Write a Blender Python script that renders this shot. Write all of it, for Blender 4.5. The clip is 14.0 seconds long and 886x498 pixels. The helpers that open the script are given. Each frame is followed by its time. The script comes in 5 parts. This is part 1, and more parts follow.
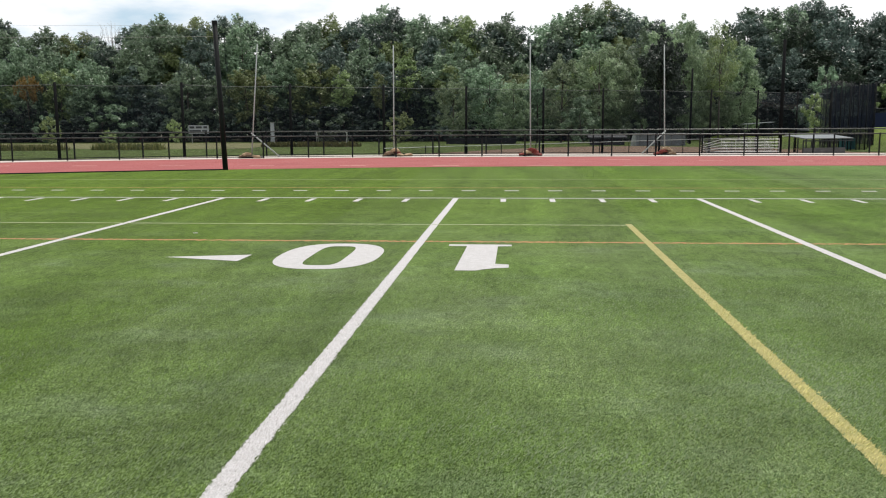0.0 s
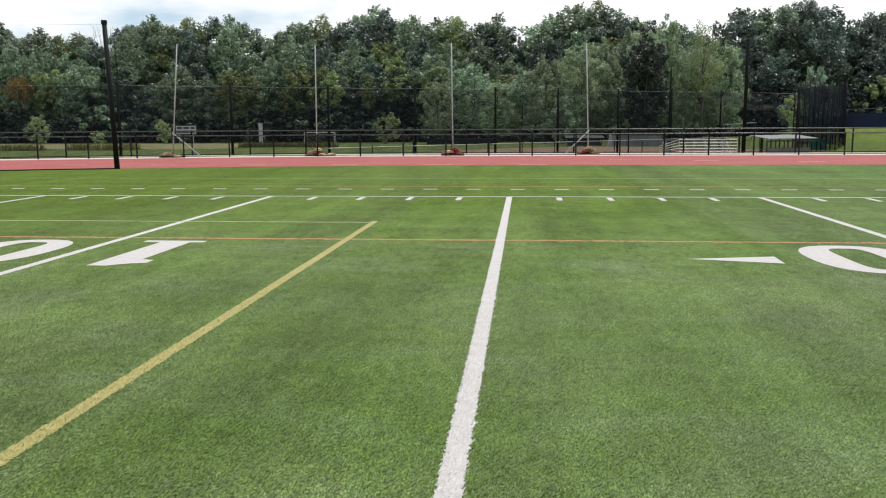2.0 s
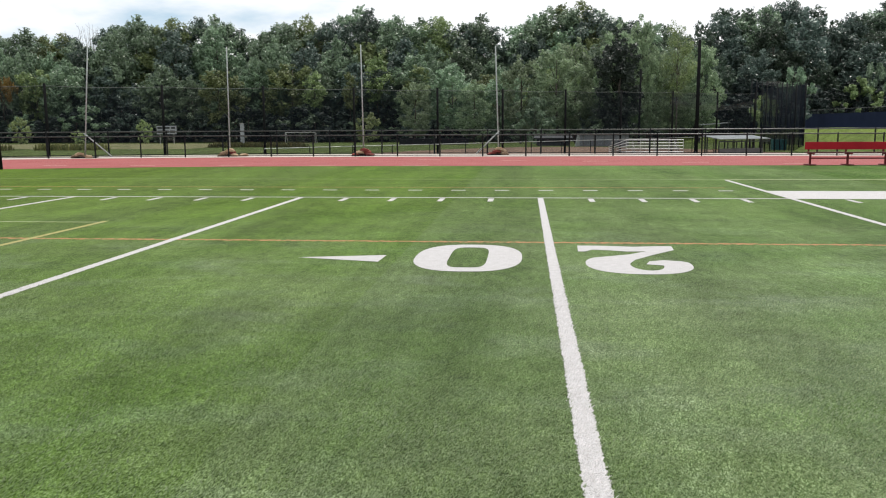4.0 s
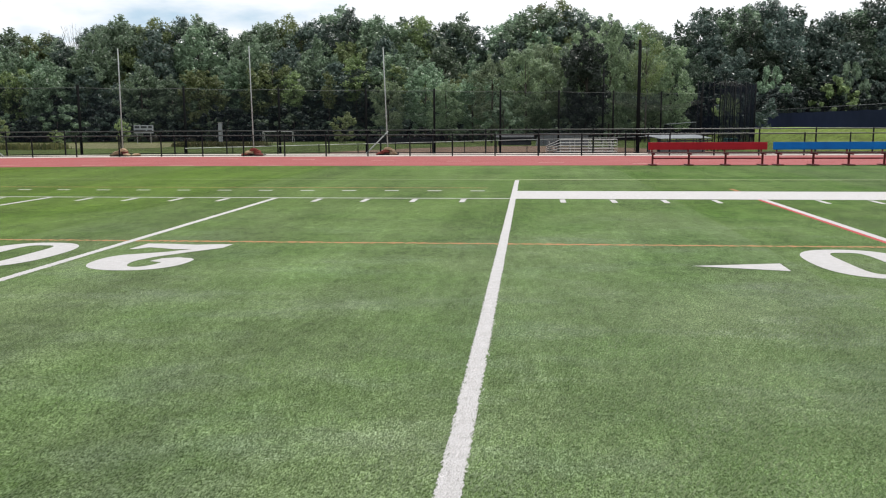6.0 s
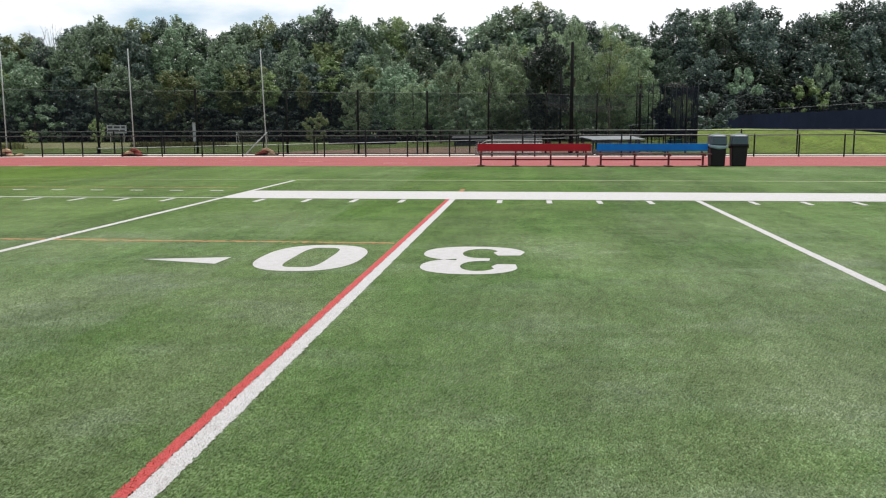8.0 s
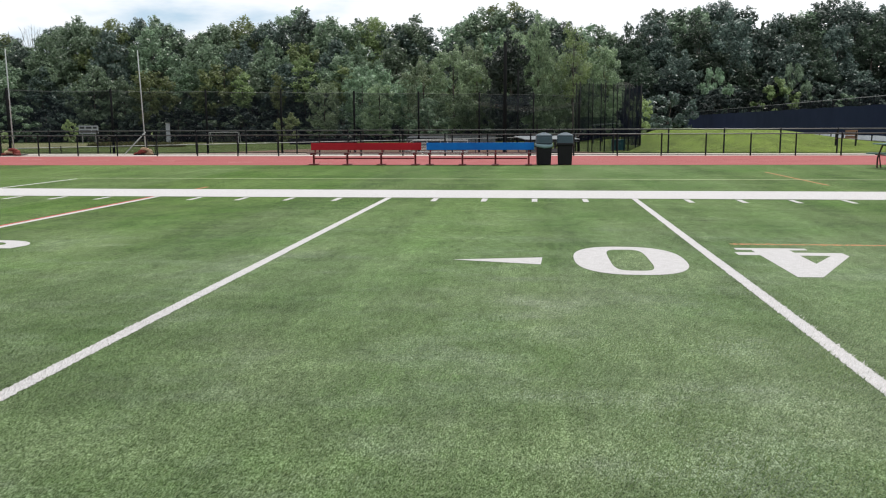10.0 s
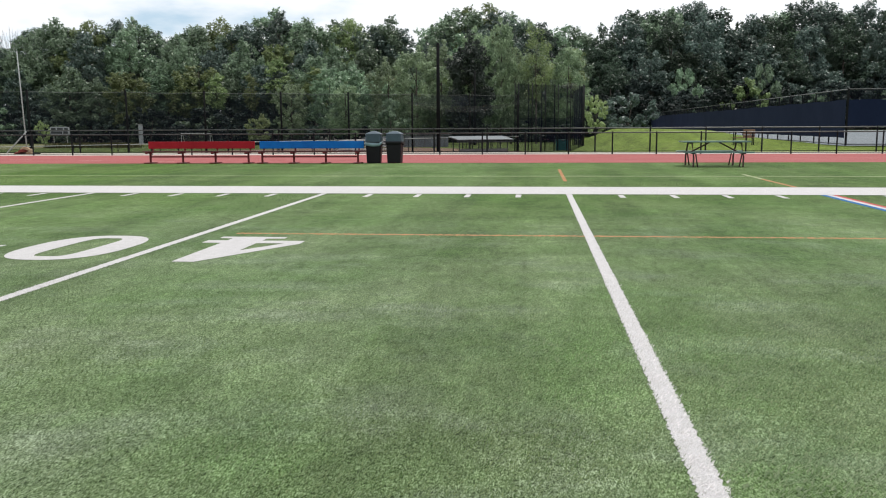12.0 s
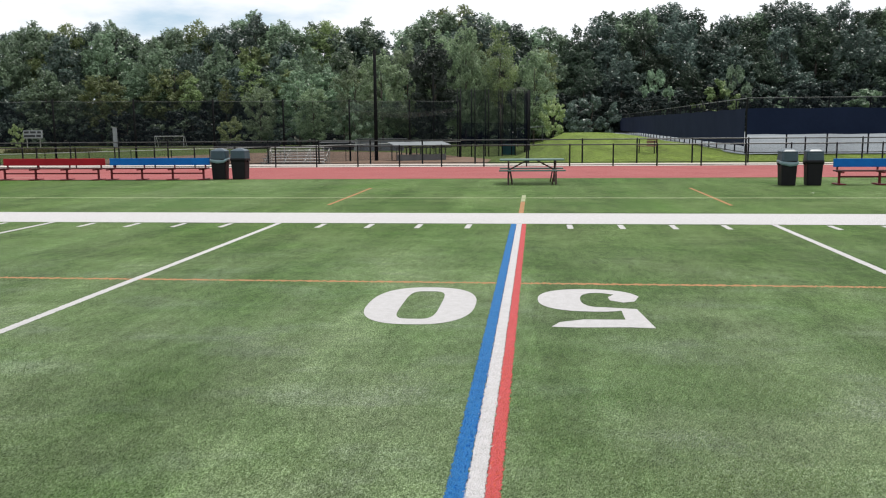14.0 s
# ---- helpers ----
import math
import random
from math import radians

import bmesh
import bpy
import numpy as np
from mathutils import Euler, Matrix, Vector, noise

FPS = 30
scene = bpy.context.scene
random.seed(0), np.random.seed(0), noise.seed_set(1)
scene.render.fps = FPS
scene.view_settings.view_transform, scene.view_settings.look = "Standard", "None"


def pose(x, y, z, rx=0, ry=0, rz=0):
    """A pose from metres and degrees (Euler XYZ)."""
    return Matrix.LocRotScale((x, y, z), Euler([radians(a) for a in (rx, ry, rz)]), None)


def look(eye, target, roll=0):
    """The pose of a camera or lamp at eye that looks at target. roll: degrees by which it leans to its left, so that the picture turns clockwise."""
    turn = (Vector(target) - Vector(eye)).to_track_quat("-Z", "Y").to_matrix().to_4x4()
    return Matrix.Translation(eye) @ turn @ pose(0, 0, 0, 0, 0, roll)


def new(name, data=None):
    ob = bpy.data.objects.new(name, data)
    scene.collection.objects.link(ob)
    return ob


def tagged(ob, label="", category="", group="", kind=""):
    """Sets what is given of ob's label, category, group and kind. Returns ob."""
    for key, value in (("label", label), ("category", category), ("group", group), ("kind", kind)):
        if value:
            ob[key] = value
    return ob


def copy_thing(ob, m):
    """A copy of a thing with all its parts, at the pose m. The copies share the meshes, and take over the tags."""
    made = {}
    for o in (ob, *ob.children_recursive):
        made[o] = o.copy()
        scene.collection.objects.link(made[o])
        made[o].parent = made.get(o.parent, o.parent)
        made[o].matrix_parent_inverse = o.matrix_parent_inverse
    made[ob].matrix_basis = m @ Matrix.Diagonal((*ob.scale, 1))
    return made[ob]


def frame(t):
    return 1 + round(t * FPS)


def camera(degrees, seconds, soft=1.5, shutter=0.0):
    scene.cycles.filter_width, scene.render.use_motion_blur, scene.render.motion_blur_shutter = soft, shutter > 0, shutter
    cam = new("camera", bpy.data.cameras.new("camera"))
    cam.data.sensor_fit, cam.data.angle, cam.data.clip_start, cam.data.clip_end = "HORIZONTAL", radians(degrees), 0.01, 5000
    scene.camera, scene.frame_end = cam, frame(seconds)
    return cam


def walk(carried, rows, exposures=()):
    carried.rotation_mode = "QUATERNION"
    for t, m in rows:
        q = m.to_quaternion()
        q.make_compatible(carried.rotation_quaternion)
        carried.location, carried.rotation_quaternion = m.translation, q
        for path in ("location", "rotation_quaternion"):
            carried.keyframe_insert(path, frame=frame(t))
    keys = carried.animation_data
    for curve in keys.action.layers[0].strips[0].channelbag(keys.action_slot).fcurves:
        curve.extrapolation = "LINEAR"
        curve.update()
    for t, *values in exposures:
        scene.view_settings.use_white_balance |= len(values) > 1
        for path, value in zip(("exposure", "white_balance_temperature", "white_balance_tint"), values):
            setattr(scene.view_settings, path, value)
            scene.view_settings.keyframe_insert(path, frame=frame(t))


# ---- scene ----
cam = camera(54.5, 14.0, soft=1.12)
PATH = [
    (0, (1.166, -16.459, 1.43), (0.996, -14.488, 1.141), -0.3),
    (0.5, (1.853, -16.409, 1.409), (1.681, -14.437, 1.121), -0.2),
    (1, (2.719, -16.328, 1.414), (2.538, -14.357, 1.126), -0.2),
    (1.5, (3.749, -16.271, 1.411), (3.562, -14.301, 1.122), -0.4),
    (2, (4.842, -16.144, 1.358), (4.656, -14.174, 1.071), -0.3),
    (2.5, (5.887, -16.093, 1.329), (5.699, -14.122, 1.043), -0.2),
    (3, (6.796, -16.113, 1.341), (6.61, -14.143, 1.054), -0.2),
    (5.5, (12.645, -16.206, 1.425), (12.447, -14.236, 1.137), -0.4),
    (6, (14.017, -16.187, 1.421), (13.819, -14.218, 1.131), -0.3),
    (6.5, (15.403, -16.249, 1.41), (15.204, -14.28, 1.121), -0.2),
    (7, (16.836, -16.255, 1.4), (16.637, -14.286, 1.112), -0.2),
    (7.5, (18.325, -16.321, 1.433), (18.123, -14.352, 1.144), -0.3),
    (8, (19.786, -16.335, 1.439), (19.583, -14.366, 1.15), -0.2),
    (10.5, (27.015, -15.944, 1.361), (26.805, -13.976, 1.073), -0.3),
    (11, (28.45, -15.83, 1.335), (28.24, -13.862, 1.047), -0.4),
    (11.5, (29.93, -15.891, 1.296), (29.719, -13.923, 1.009), -0.3),
    (12, (31.382, -15.894, 1.268), (31.171, -13.926, 0.983), -0.3),
    (12.5, (32.762, -15.912, 1.258), (32.552, -13.943, 0.972), -0.3),
    (13, (34.18, -15.841, 1.249), (33.969, -13.873, 0.962), -0.3),
    (13.5, (35.589, -15.879, 1.344), (35.373, -13.912, 1.056), -0.3),
    (14, (36.871, -15.924, 1.851), (36.658, -13.956, 1.563), -0.5),
]
walk(cam, [(t, look(eye, target, roll)) for t, eye, target, roll in PATH],
     exposures=[(0, -0.06, 6500, 10), (3, -0.06, 6480, 10), (5.5, -0.07, 6400, 10), (14, -0.09, 6370, 10)])

# ---- world, sun ----
YD = 4.572                      # five yards
SUN_TO = Vector((0.22, 0.32, 0.92)).normalized()
world = bpy.data.worlds.new("sky")
scene.world = world
world.use_nodes = True
wn, wl = world.node_tree.nodes, world.node_tree.links
wn.clear()
w_out = wn.new("ShaderNodeOutputWorld")
w_bg = wn.new("ShaderNodeBackground")
w_sky = wn.new("ShaderNodeTexSky")
w_sky.sky_type = "NISHITA"
w_sky.sun_disc = False
w_sky.sun_elevation = math.asin(SUN_TO.z)
w_sky.sun_rotation = math.atan2(SUN_TO.x, SUN_TO.y)
w_sky.air_density, w_sky.dust_density, w_sky.ozone_density = 1.3, 0.15, 2.5
w_map = wn.new("ShaderNodeMapping")
w_map.inputs["Scale"].default_value = (1.6, 1.6, 5.0)
w_map.inputs["Location"].default_value = (0.42, 0.1, 0.35)
w_map.inputs["Rotation"].default_value = (0, 0, -0.45)
w_tc = wn.new("ShaderNodeTexCoord")
w_noise = wn.new("ShaderNodeTexNoise")
w_noise.inputs["Scale"].default_value = 1.5
w_noise.inputs["Detail"].default_value = 7
w_noise.inputs["Roughness"].default_value = 0.52
w_ramp = wn.new("ShaderNodeValToRGB")
w_ramp.color_ramp.elements[0].position, w_ramp.color_ramp.elements[1].position = 0.38, 0.47
w_ramp.color_ramp.elements[0].color = (0.0, 0.0, 0.0, 1)
w_dot = wn.new("ShaderNodeVectorMath")              # the cloud cover opens towards the north-west
w_dot.operation = "DOT_PRODUCT"
w_dot.inputs[1].default_value = Vector((-0.45, 0.88, 0.16)).normalized()
w_open = wn.new("ShaderNodeMapRange")
w_open.inputs[1].default_value, w_open.inputs[2].default_value = 0.93, 1.0
w_open.inputs[3].default_value, w_open.inputs[4].default_value = 0.16, -0.03
w_cover = wn.new("ShaderNodeMath")
w_cover.operation = "ADD"
w_air = wn.new("ShaderNodeMix")                     # bright summer haze over the blue
w_air.data_type = "RGBA"
w_air.inputs[0].default_value = 0.75
w_air.inputs[7].default_value = (8.8, 11.4, 13.7, 1)
w_mix = wn.new("ShaderNodeMix")
w_mix.data_type = "RGBA"
w_mix.inputs[7].default_value = (15.0, 15.2, 15.4, 1)
wl.new(w_tc.outputs["Generated"], w_map.inputs["Vector"])
wl.new(w_map.outputs["Vector"], w_noise.inputs["Vector"])
wl.new(w_tc.outputs["Generated"], w_dot.inputs[0])
wl.new(w_dot.outputs["Value"], w_open.inputs[0])
wl.new(w_noise.outputs["Fac"], w_cover.inputs[0])
wl.new(w_open.outputs[0], w_cover.inputs[1])
wl.new(w_cover.outputs[0], w_ramp.inputs["Fac"])
wl.new(w_ramp.outputs["Color"], w_mix.inputs[0])
wl.new(w_sky.outputs["Color"], w_air.inputs[6])
wl.new(w_air.outputs[2], w_mix.inputs[6])
wl.new(w_mix.outputs[2], w_bg.inputs["Color"])
w_bg.inputs["Strength"].default_value = 0.075
wl.new(w_bg.outputs["Background"], w_out.inputs["Surface"])

sun_data = bpy.data.lights.new("sun", "SUN")
sun_data.energy, sun_data.angle, sun_data.color = 2.9, radians(0.55), (1.0, 0.96, 0.89)
sun = new("sun", sun_data)
sun.matrix_world = look(SUN_TO * 60, (0, 0, 0))
scene.view_settings.exposure = 0.0


# ---- materials ----
def nodes_of(m):
    return m.node_tree.nodes, m.node_tree.links


def mk(name, c1, c2=None, scale=3.0, rough=0.6, metal=0.0, bump=0.0, bscale=40.0, fine=0.35, spec=0.4, vary=0.0):
    """A surface with two colours mixed at two scales, some gloss change and fine relief."""
    m = bpy.data.materials.new(name)
    m.use_nodes = True
    n, l = nodes_of(m)
    b = n["Principled BSDF"]
    c2 = c2 or tuple(min(1, 0.75 * c) for c in c1)
    tc = n.new("ShaderNodeTexCoord")
    n1, n2 = n.new("ShaderNodeTexNoise"), n.new("ShaderNodeTexNoise")
    n1.inputs["Scale"].default_value, n1.inputs["Detail"].default_value = scale, 5
    n2.inputs["Scale"].default_value, n2.inputs["Detail"].default_value = scale * 11, 3
    for k in (n1, n2):
        l.new(tc.outputs["Object"], k.inputs["Vector"])
    add = n.new("ShaderNodeMix")
    add.inputs[0].default_value = fine
    l.new(n1.outputs["Fac"], add.inputs[2])
    l.new(n2.outputs["Fac"], add.inputs[3])
    rp = n.new("ShaderNodeMapRange")
    rp.inputs[1].default_value, rp.inputs[2].default_value = 0.3, 0.7
    l.new(add.outputs[0], rp.inputs[0])
    mx = n.new("ShaderNodeMix")
    mx.data_type = "RGBA"
    mx.inputs[6].default_value, mx.inputs[7].default_value = (*c1, 1), (*c2, 1)
    l.new(rp.outputs[0], mx.inputs[0])
    out = mx.outputs[2]
    if vary:
        oi, hs, mr = n.new("ShaderNodeObjectInfo"), n.new("ShaderNodeHueSaturation"), n.new("ShaderNodeMapRange")
        mr.inputs[3].default_value, mr.inputs[4].default_value = 1 - vary, 1 + vary
        l.new(oi.outputs["Random"], mr.inputs[0])
        l.new(mr.outputs[0], hs.inputs["Value"])
        l.new(out, hs.inputs["Color"])
        out = hs.outputs["Color"]
    l.new(out, b.inputs["Base Color"])
    rr = n.new("ShaderNodeMapRange")
    rr.inputs[3].default_value, rr.inputs[4].default_value = max(0.05, rough - 0.12), min(1, rough + 0.12)
    l.new(n1.outputs["Fac"], rr.inputs[0])
    l.new(rr.outputs[0], b.inputs["Roughness"])
    b.inputs["Metallic"].default_value = metal
    b.inputs["Specular IOR Level"].default_value = spec
    if bump:
        nb, bp = n.new("ShaderNodeTexNoise"), n.new("ShaderNodeBump")
        nb.inputs["Scale"].default_value, nb.inputs["Detail"].default_value = bscale, 4
        l.new(tc.outputs["Object"], nb.inputs["Vector"])
        bp.inputs["Strength"].default_value, bp.inputs["Distance"].default_value = bump, 0.02
        l.new(nb.outputs["Fac"], bp.inputs["Height"])
        l.new(bp.outputs["Normal"], b.inputs["Normal"])
    return m


def turf_material(name, c_dark, c_mid, c_light, grain=1.0, fresh=None, span=(20.0, -2.0), mid_tones=None):
    """Artificial grass: fibre grain, brushed patches along the field, scuffed paler areas."""
    m = bpy.data.materials.new(name)
    m.use_nodes = True
    n, l = nodes_of(m)
    b = n["Principled BSDF"]
    geo = n.new("ShaderNodeNewGeometry")

    def noise(scale, detail=3, stretch=(1, 1, 1), rough=0.55):
        mp, t = n.new("ShaderNodeMapping"), n.new("ShaderNodeTexNoise")
        mp.inputs["Scale"].default_value = stretch
        t.inputs["Scale"].default_value, t.inputs["Detail"].default_value, t.inputs["Roughness"].default_value = scale, detail, rough
        l.new(geo.outputs["Position"], mp.inputs["Vector"])
        l.new(mp.outputs["Vector"], t.inputs["Vector"])
        return t.outputs["Fac"]

    def rng(src, a, z, lo=0.0, hi=1.0):
        r = n.new("ShaderNodeMapRange")
        for i, v in enumerate((a, z, lo, hi)):
            r.inputs[i + 1].default_value = v
        l.new(src, r.inputs[0])
        return r.outputs[0]

    def mix(f, a, c):
        x = n.new("ShaderNodeMix")
        x.data_type = "RGBA"
        l.new(f, x.inputs[0])
        for k, v in ((6, a), (7, c)):
            if isinstance(v, tuple):
                x.inputs[k].default_value = (*v, 1)
            else:
                l.new(v, x.inputs[k])
        return x.outputs[2]

    sx = n.new("ShaderNodeSeparateXYZ")
    l.new(geo.outputs["Position"], sx.inputs[0])

    def math2(op, a, v):
        k = n.new("ShaderNodeMath")
        k.operation = op
        l.new(a, k.inputs[0])
        if isinstance(v, (int, float)):
            k.inputs[1].default_value = v
        else:
            l.new(v, k.inputs[1])
        return k.outputs[0]

    patch = rng(noise(0.55, 6, (1, 0.7, 1), 0.65), 0.36, 0.64)
    fibre = rng(noise(140 * grain, 3, (1, 0.4, 1), 0.7), 0.40, 0.60)
    tuft = rng(noise(70 * grain, 3, (1, 0.4, 1)), 0.36, 0.66)
    scuff = rng(noise(1.1, 5, (0.7, 1.2, 1), 0.65), 0.50, 0.74)
    col = mix(patch, c_dark, c_mid)
    if fresh:
        col = mix(rng(sx.outputs[0], *span, 0.0, 0.85), col, fresh)
    if mid_tones:
        # second pair of tones towards the middle of the field, strongest in scuffed patches
        drift = math2("MULTIPLY", noise(0.22, 3), 7.0)
        inward = rng(math2("ADD", sx.outputs[1], drift), 2.5, -5.5)
        amount = math2("MULTIPLY", math2("MULTIPLY", inward, rng(scuff, 0, 1, 0.38, 1.12)), rng(sx.outputs[0], 2.0, 24.0, 0.56, 1.0))
        mid_col = mix(patch, mid_tones[0], mid_tones[1])
        col = mix(amount, col, mid_col)
        # laid in rolls that differ slightly
        roll = n.new("ShaderNodeTexWhiteNoise")
        roll.noise_dimensions = "1D"
        l.new(math2("FLOOR", math2("DIVIDE", math2("ADD", sx.outputs[0], 1.6), 4.572), 0.0), roll.inputs["W"])
        narrow = n.new("ShaderNodeTexWhiteNoise")
        narrow.noise_dimensions = "1D"
        l.new(math2("FLOOR", math2("DIVIDE", math2("ADD", sx.outputs[0], math2("MULTIPLY", noise(0.5, 2, (0.2, 1, 1)), 0.25)), 1.85), 0.0), narrow.inputs["W"])
        hr = n.new("ShaderNodeHueSaturation")
        l.new(math2("MULTIPLY", rng(roll.outputs["Value"], 0, 1, 0.94, 1.06), rng(narrow.outputs["Value"], 0, 1, 0.93, 1.07)), hr.inputs["Value"])
        l.new(rng(roll.outputs["Value"], 0, 1, 1.08, 0.92), hr.inputs["Saturation"])
        l.new(col, hr.inputs["Color"])
        col = hr.outputs["Color"]
    else:
        col = mix(rng(scuff, 0, 1, 0, 0.6), col, c_light)
    fm = n.new("ShaderNodeMix")
    fm.inputs[0].default_value = 0.45
    l.new(fibre, fm.inputs[2])
    l.new(tuft, fm.inputs[3])
    hs = n.new("ShaderNodeHueSaturation")
    brush = n.new("ShaderNodeMix")                  # pile combed along and across the field
    brush.inputs[0].default_value = 0.35
    l.new(rng(noise(0.9, 4, (1.0, 0.13, 1), 0.6), 0.3, 0.7), brush.inputs[2])
    l.new(rng(noise(1.3, 4, (0.16, 1.0, 1), 0.6), 0.3, 0.7), brush.inputs[3])
    speck = rng(noise(7.0 * grain, 4, (1.0, 0.5, 1), 0.7), 0.60, 0.72)
    shade = math2("MULTIPLY", rng(brush.outputs[0], 0.18, 0.82, 0.76, 1.24), rng(speck, 0, 1, 1.0, 0.80))
    clot = rng(noise(16 * grain, 4, (1.0, 0.36, 1), 0.75), 0.36, 0.64, 0.77, 1.23)
    shade = math2("MULTIPLY", shade, clot)
    shade = math2("MULTIPLY", shade, rng(noise(4.5 * grain, 4, (0.8, 0.4, 1), 0.7), 0.34, 0.66, 0.84, 1.16))
    l.new(math2("MULTIPLY", rng(fm.outputs[0], 0.06, 0.94, 0.33, 1.55), shade), hs.inputs["Value"])
    l.new(rng(fm.outputs[0], 0.3, 0.9, 1.15, 0.85), hs.inputs["Saturation"])
    l.new(col, hs.inputs["Color"])
    l.new(hs.outputs["Color"], b.inputs["Base Color"])
    b.inputs["Roughness"].default_value = 0.85
    b.inputs["Specular IOR Level"].default_value = 0.08
    bp = n.new("ShaderNodeBump")
    bp.inputs["Strength"].default_value, bp.inputs["Distance"].default_value = 0.5, 0.012
    l.new(fm.outputs[0], bp.inputs["Height"])
    l.new(bp.outputs["Normal"], b.inputs["Normal"])
    return m


def leaf_material(name, dark, light, gloss=0.45, through_light=0.40, spec=0.45, patches=0.0, sprays=0.0):
    """Leaves: colour from leaf to leaf and tree to tree, a waxy face, light coming through."""
    m = bpy.data.materials.new(name)
    m.use_nodes = True
    n, l = nodes_of(m)
    b, out = n["Principled BSDF"], n["Material Output"]
    geo, oi = n.new("ShaderNodeNewGeometry"), n.new("ShaderNodeObjectInfo")
    mx = n.new("ShaderNodeMix")
    mx.data_type = "RGBA"
    mx.inputs[6].default_value, mx.inputs[7].default_value = (*dark, 1), (*light, 1)
    pw = n.new("ShaderNodeMath")                    # few bright leaves among many dull ones, glints put into leaf colour
    pw.operation = "POWER"
    pw.inputs[1].default_value = 1.6 if spec > 0.4 else 1.0
    l.new(geo.outputs["Random Per Island"], pw.inputs[0])
    if sprays:                                      # whole sprays run lighter or darker
        ts, rs, ms1 = n.new("ShaderNodeTexNoise"), n.new("ShaderNodeMapRange"), n.new("ShaderNodeMix")
        ts.inputs["Scale"].default_value, ts.inputs["Detail"].default_value, ts.inputs["Roughness"].default_value = 0.55, 4, 0.65
        l.new(geo.outputs["Position"], ts.inputs["Vector"])
        rs.inputs[1].default_value, rs.inputs[2].default_value = 0.36, 0.64
        l.new(ts.outputs["Fac"], rs.inputs[0])
        ms1.inputs[0].default_value = sprays
        l.new(pw.outputs[0], ms1.inputs[2])
        l.new(rs.outputs[0], ms1.inputs[3])
        l.new(ms1.outputs[0], mx.inputs[0])
    else:
        l.new(pw.outputs[0], mx.inputs[0])
    out_col = mx.outputs[2]
    if patches:                                     # greener and paler areas a stride across
        t1, r1, r2, h1 = n.new("ShaderNodeTexNoise"), n.new("ShaderNodeMapRange"), n.new("ShaderNodeMapRange"), n.new("ShaderNodeHueSaturation")
        t1.inputs["Scale"].default_value, t1.inputs["Detail"].default_value, t1.inputs["Roughness"].default_value = 0.9, 5, 0.62
        l.new(geo.outputs["Position"], t1.inputs["Vector"])
        for r, lo, hi in ((r1, 1 - patches, 1 + patches), (r2, 1.18, 0.80)):
            r.inputs[1].default_value, r.inputs[2].default_value, r.inputs[3].default_value, r.inputs[4].default_value = 0.34, 0.66, lo, hi
            l.new(t1.outputs["Fac"], r.inputs[0])
        l.new(r1.outputs[0], h1.inputs["Value"])
        l.new(r2.outputs[0], h1.inputs["Saturation"])
        l.new(out_col, h1.inputs["Color"])
        out_col = h1.outputs["Color"]
    hs, hv, hh = n.new("ShaderNodeHueSaturation"), n.new("ShaderNodeMapRange"), n.new("ShaderNodeMapRange")
    hv.inputs[3].default_value, hv.inputs[4].default_value = 0.68, 1.4
    hh.inputs[3].default_value, hh.inputs[4].default_value = 0.492, 0.522
    l.new(oi.outputs["Random"], hv.inputs[0])
    l.new(oi.outputs["Random"], hh.inputs[0])
    l.new(hv.outputs[0], hs.inputs["Value"])
    l.new(hh.outputs[0], hs.inputs["Hue"])
    l.new(out_col, hs.inputs["Color"])
    l.new(hs.outputs["Color"], b.inputs["Base Color"])
    b.inputs["Roughness"].default_value = gloss
    b.inputs["Specular IOR Level"].default_value = spec
    tr, ms = n.new("ShaderNodeBsdfTranslucent"), n.new("ShaderNodeMixShader")
    l.new(hs.outputs["Color"], tr.inputs["Color"])
    ms.inputs[0].default_value = through_light
    l.new(b.outputs[0], ms.inputs[1])
    l.new(tr.outputs[0], ms.inputs[2])
    l.new(ms.outputs[0], out.inputs["Surface"])
    return m


def net_material(name, color, cover):
    """Netting or screen cloth too fine to tell its cords apart: part open, part cord."""
    m = bpy.data.materials.new(name)
    m.use_nodes = True
    n, l = nodes_of(m)
    b, out = n["Principled BSDF"], n["Material Output"]
    b.inputs["Base Color"].default_value = (*color, 1)
    b.inputs["Roughness"].default_value = 0.9
    b.inputs["Specular IOR Level"].default_value = 0.03
    tp, ms, tx, mr = n.new("ShaderNodeBsdfTransparent"), n.new("ShaderNodeMixShader"), n.new("ShaderNodeTexNoise"), n.new("ShaderNodeMapRange")
    tc = n.new("ShaderNodeTexCoord")
    l.new(tc.outputs["Object"], tx.inputs["Vector"])
    tx.inputs["Scale"].default_value = 0.35
    mr.inputs[1].default_value, mr.inputs[2].default_value = 0.3, 0.7
    mr.inputs[3].default_value, mr.inputs[4].default_value = cover * 0.75, min(1, cover * 1.25)
    l.new(tx.outputs["Fac"], mr.inputs[0])
    l.new(mr.outputs[0], ms.inputs[0])
    l.new(tp.outputs[0], ms.inputs[1])
    l.new(b.outputs[0], ms.inputs[2])
    l.new(ms.outputs[0], out.inputs["Surface"])
    return m


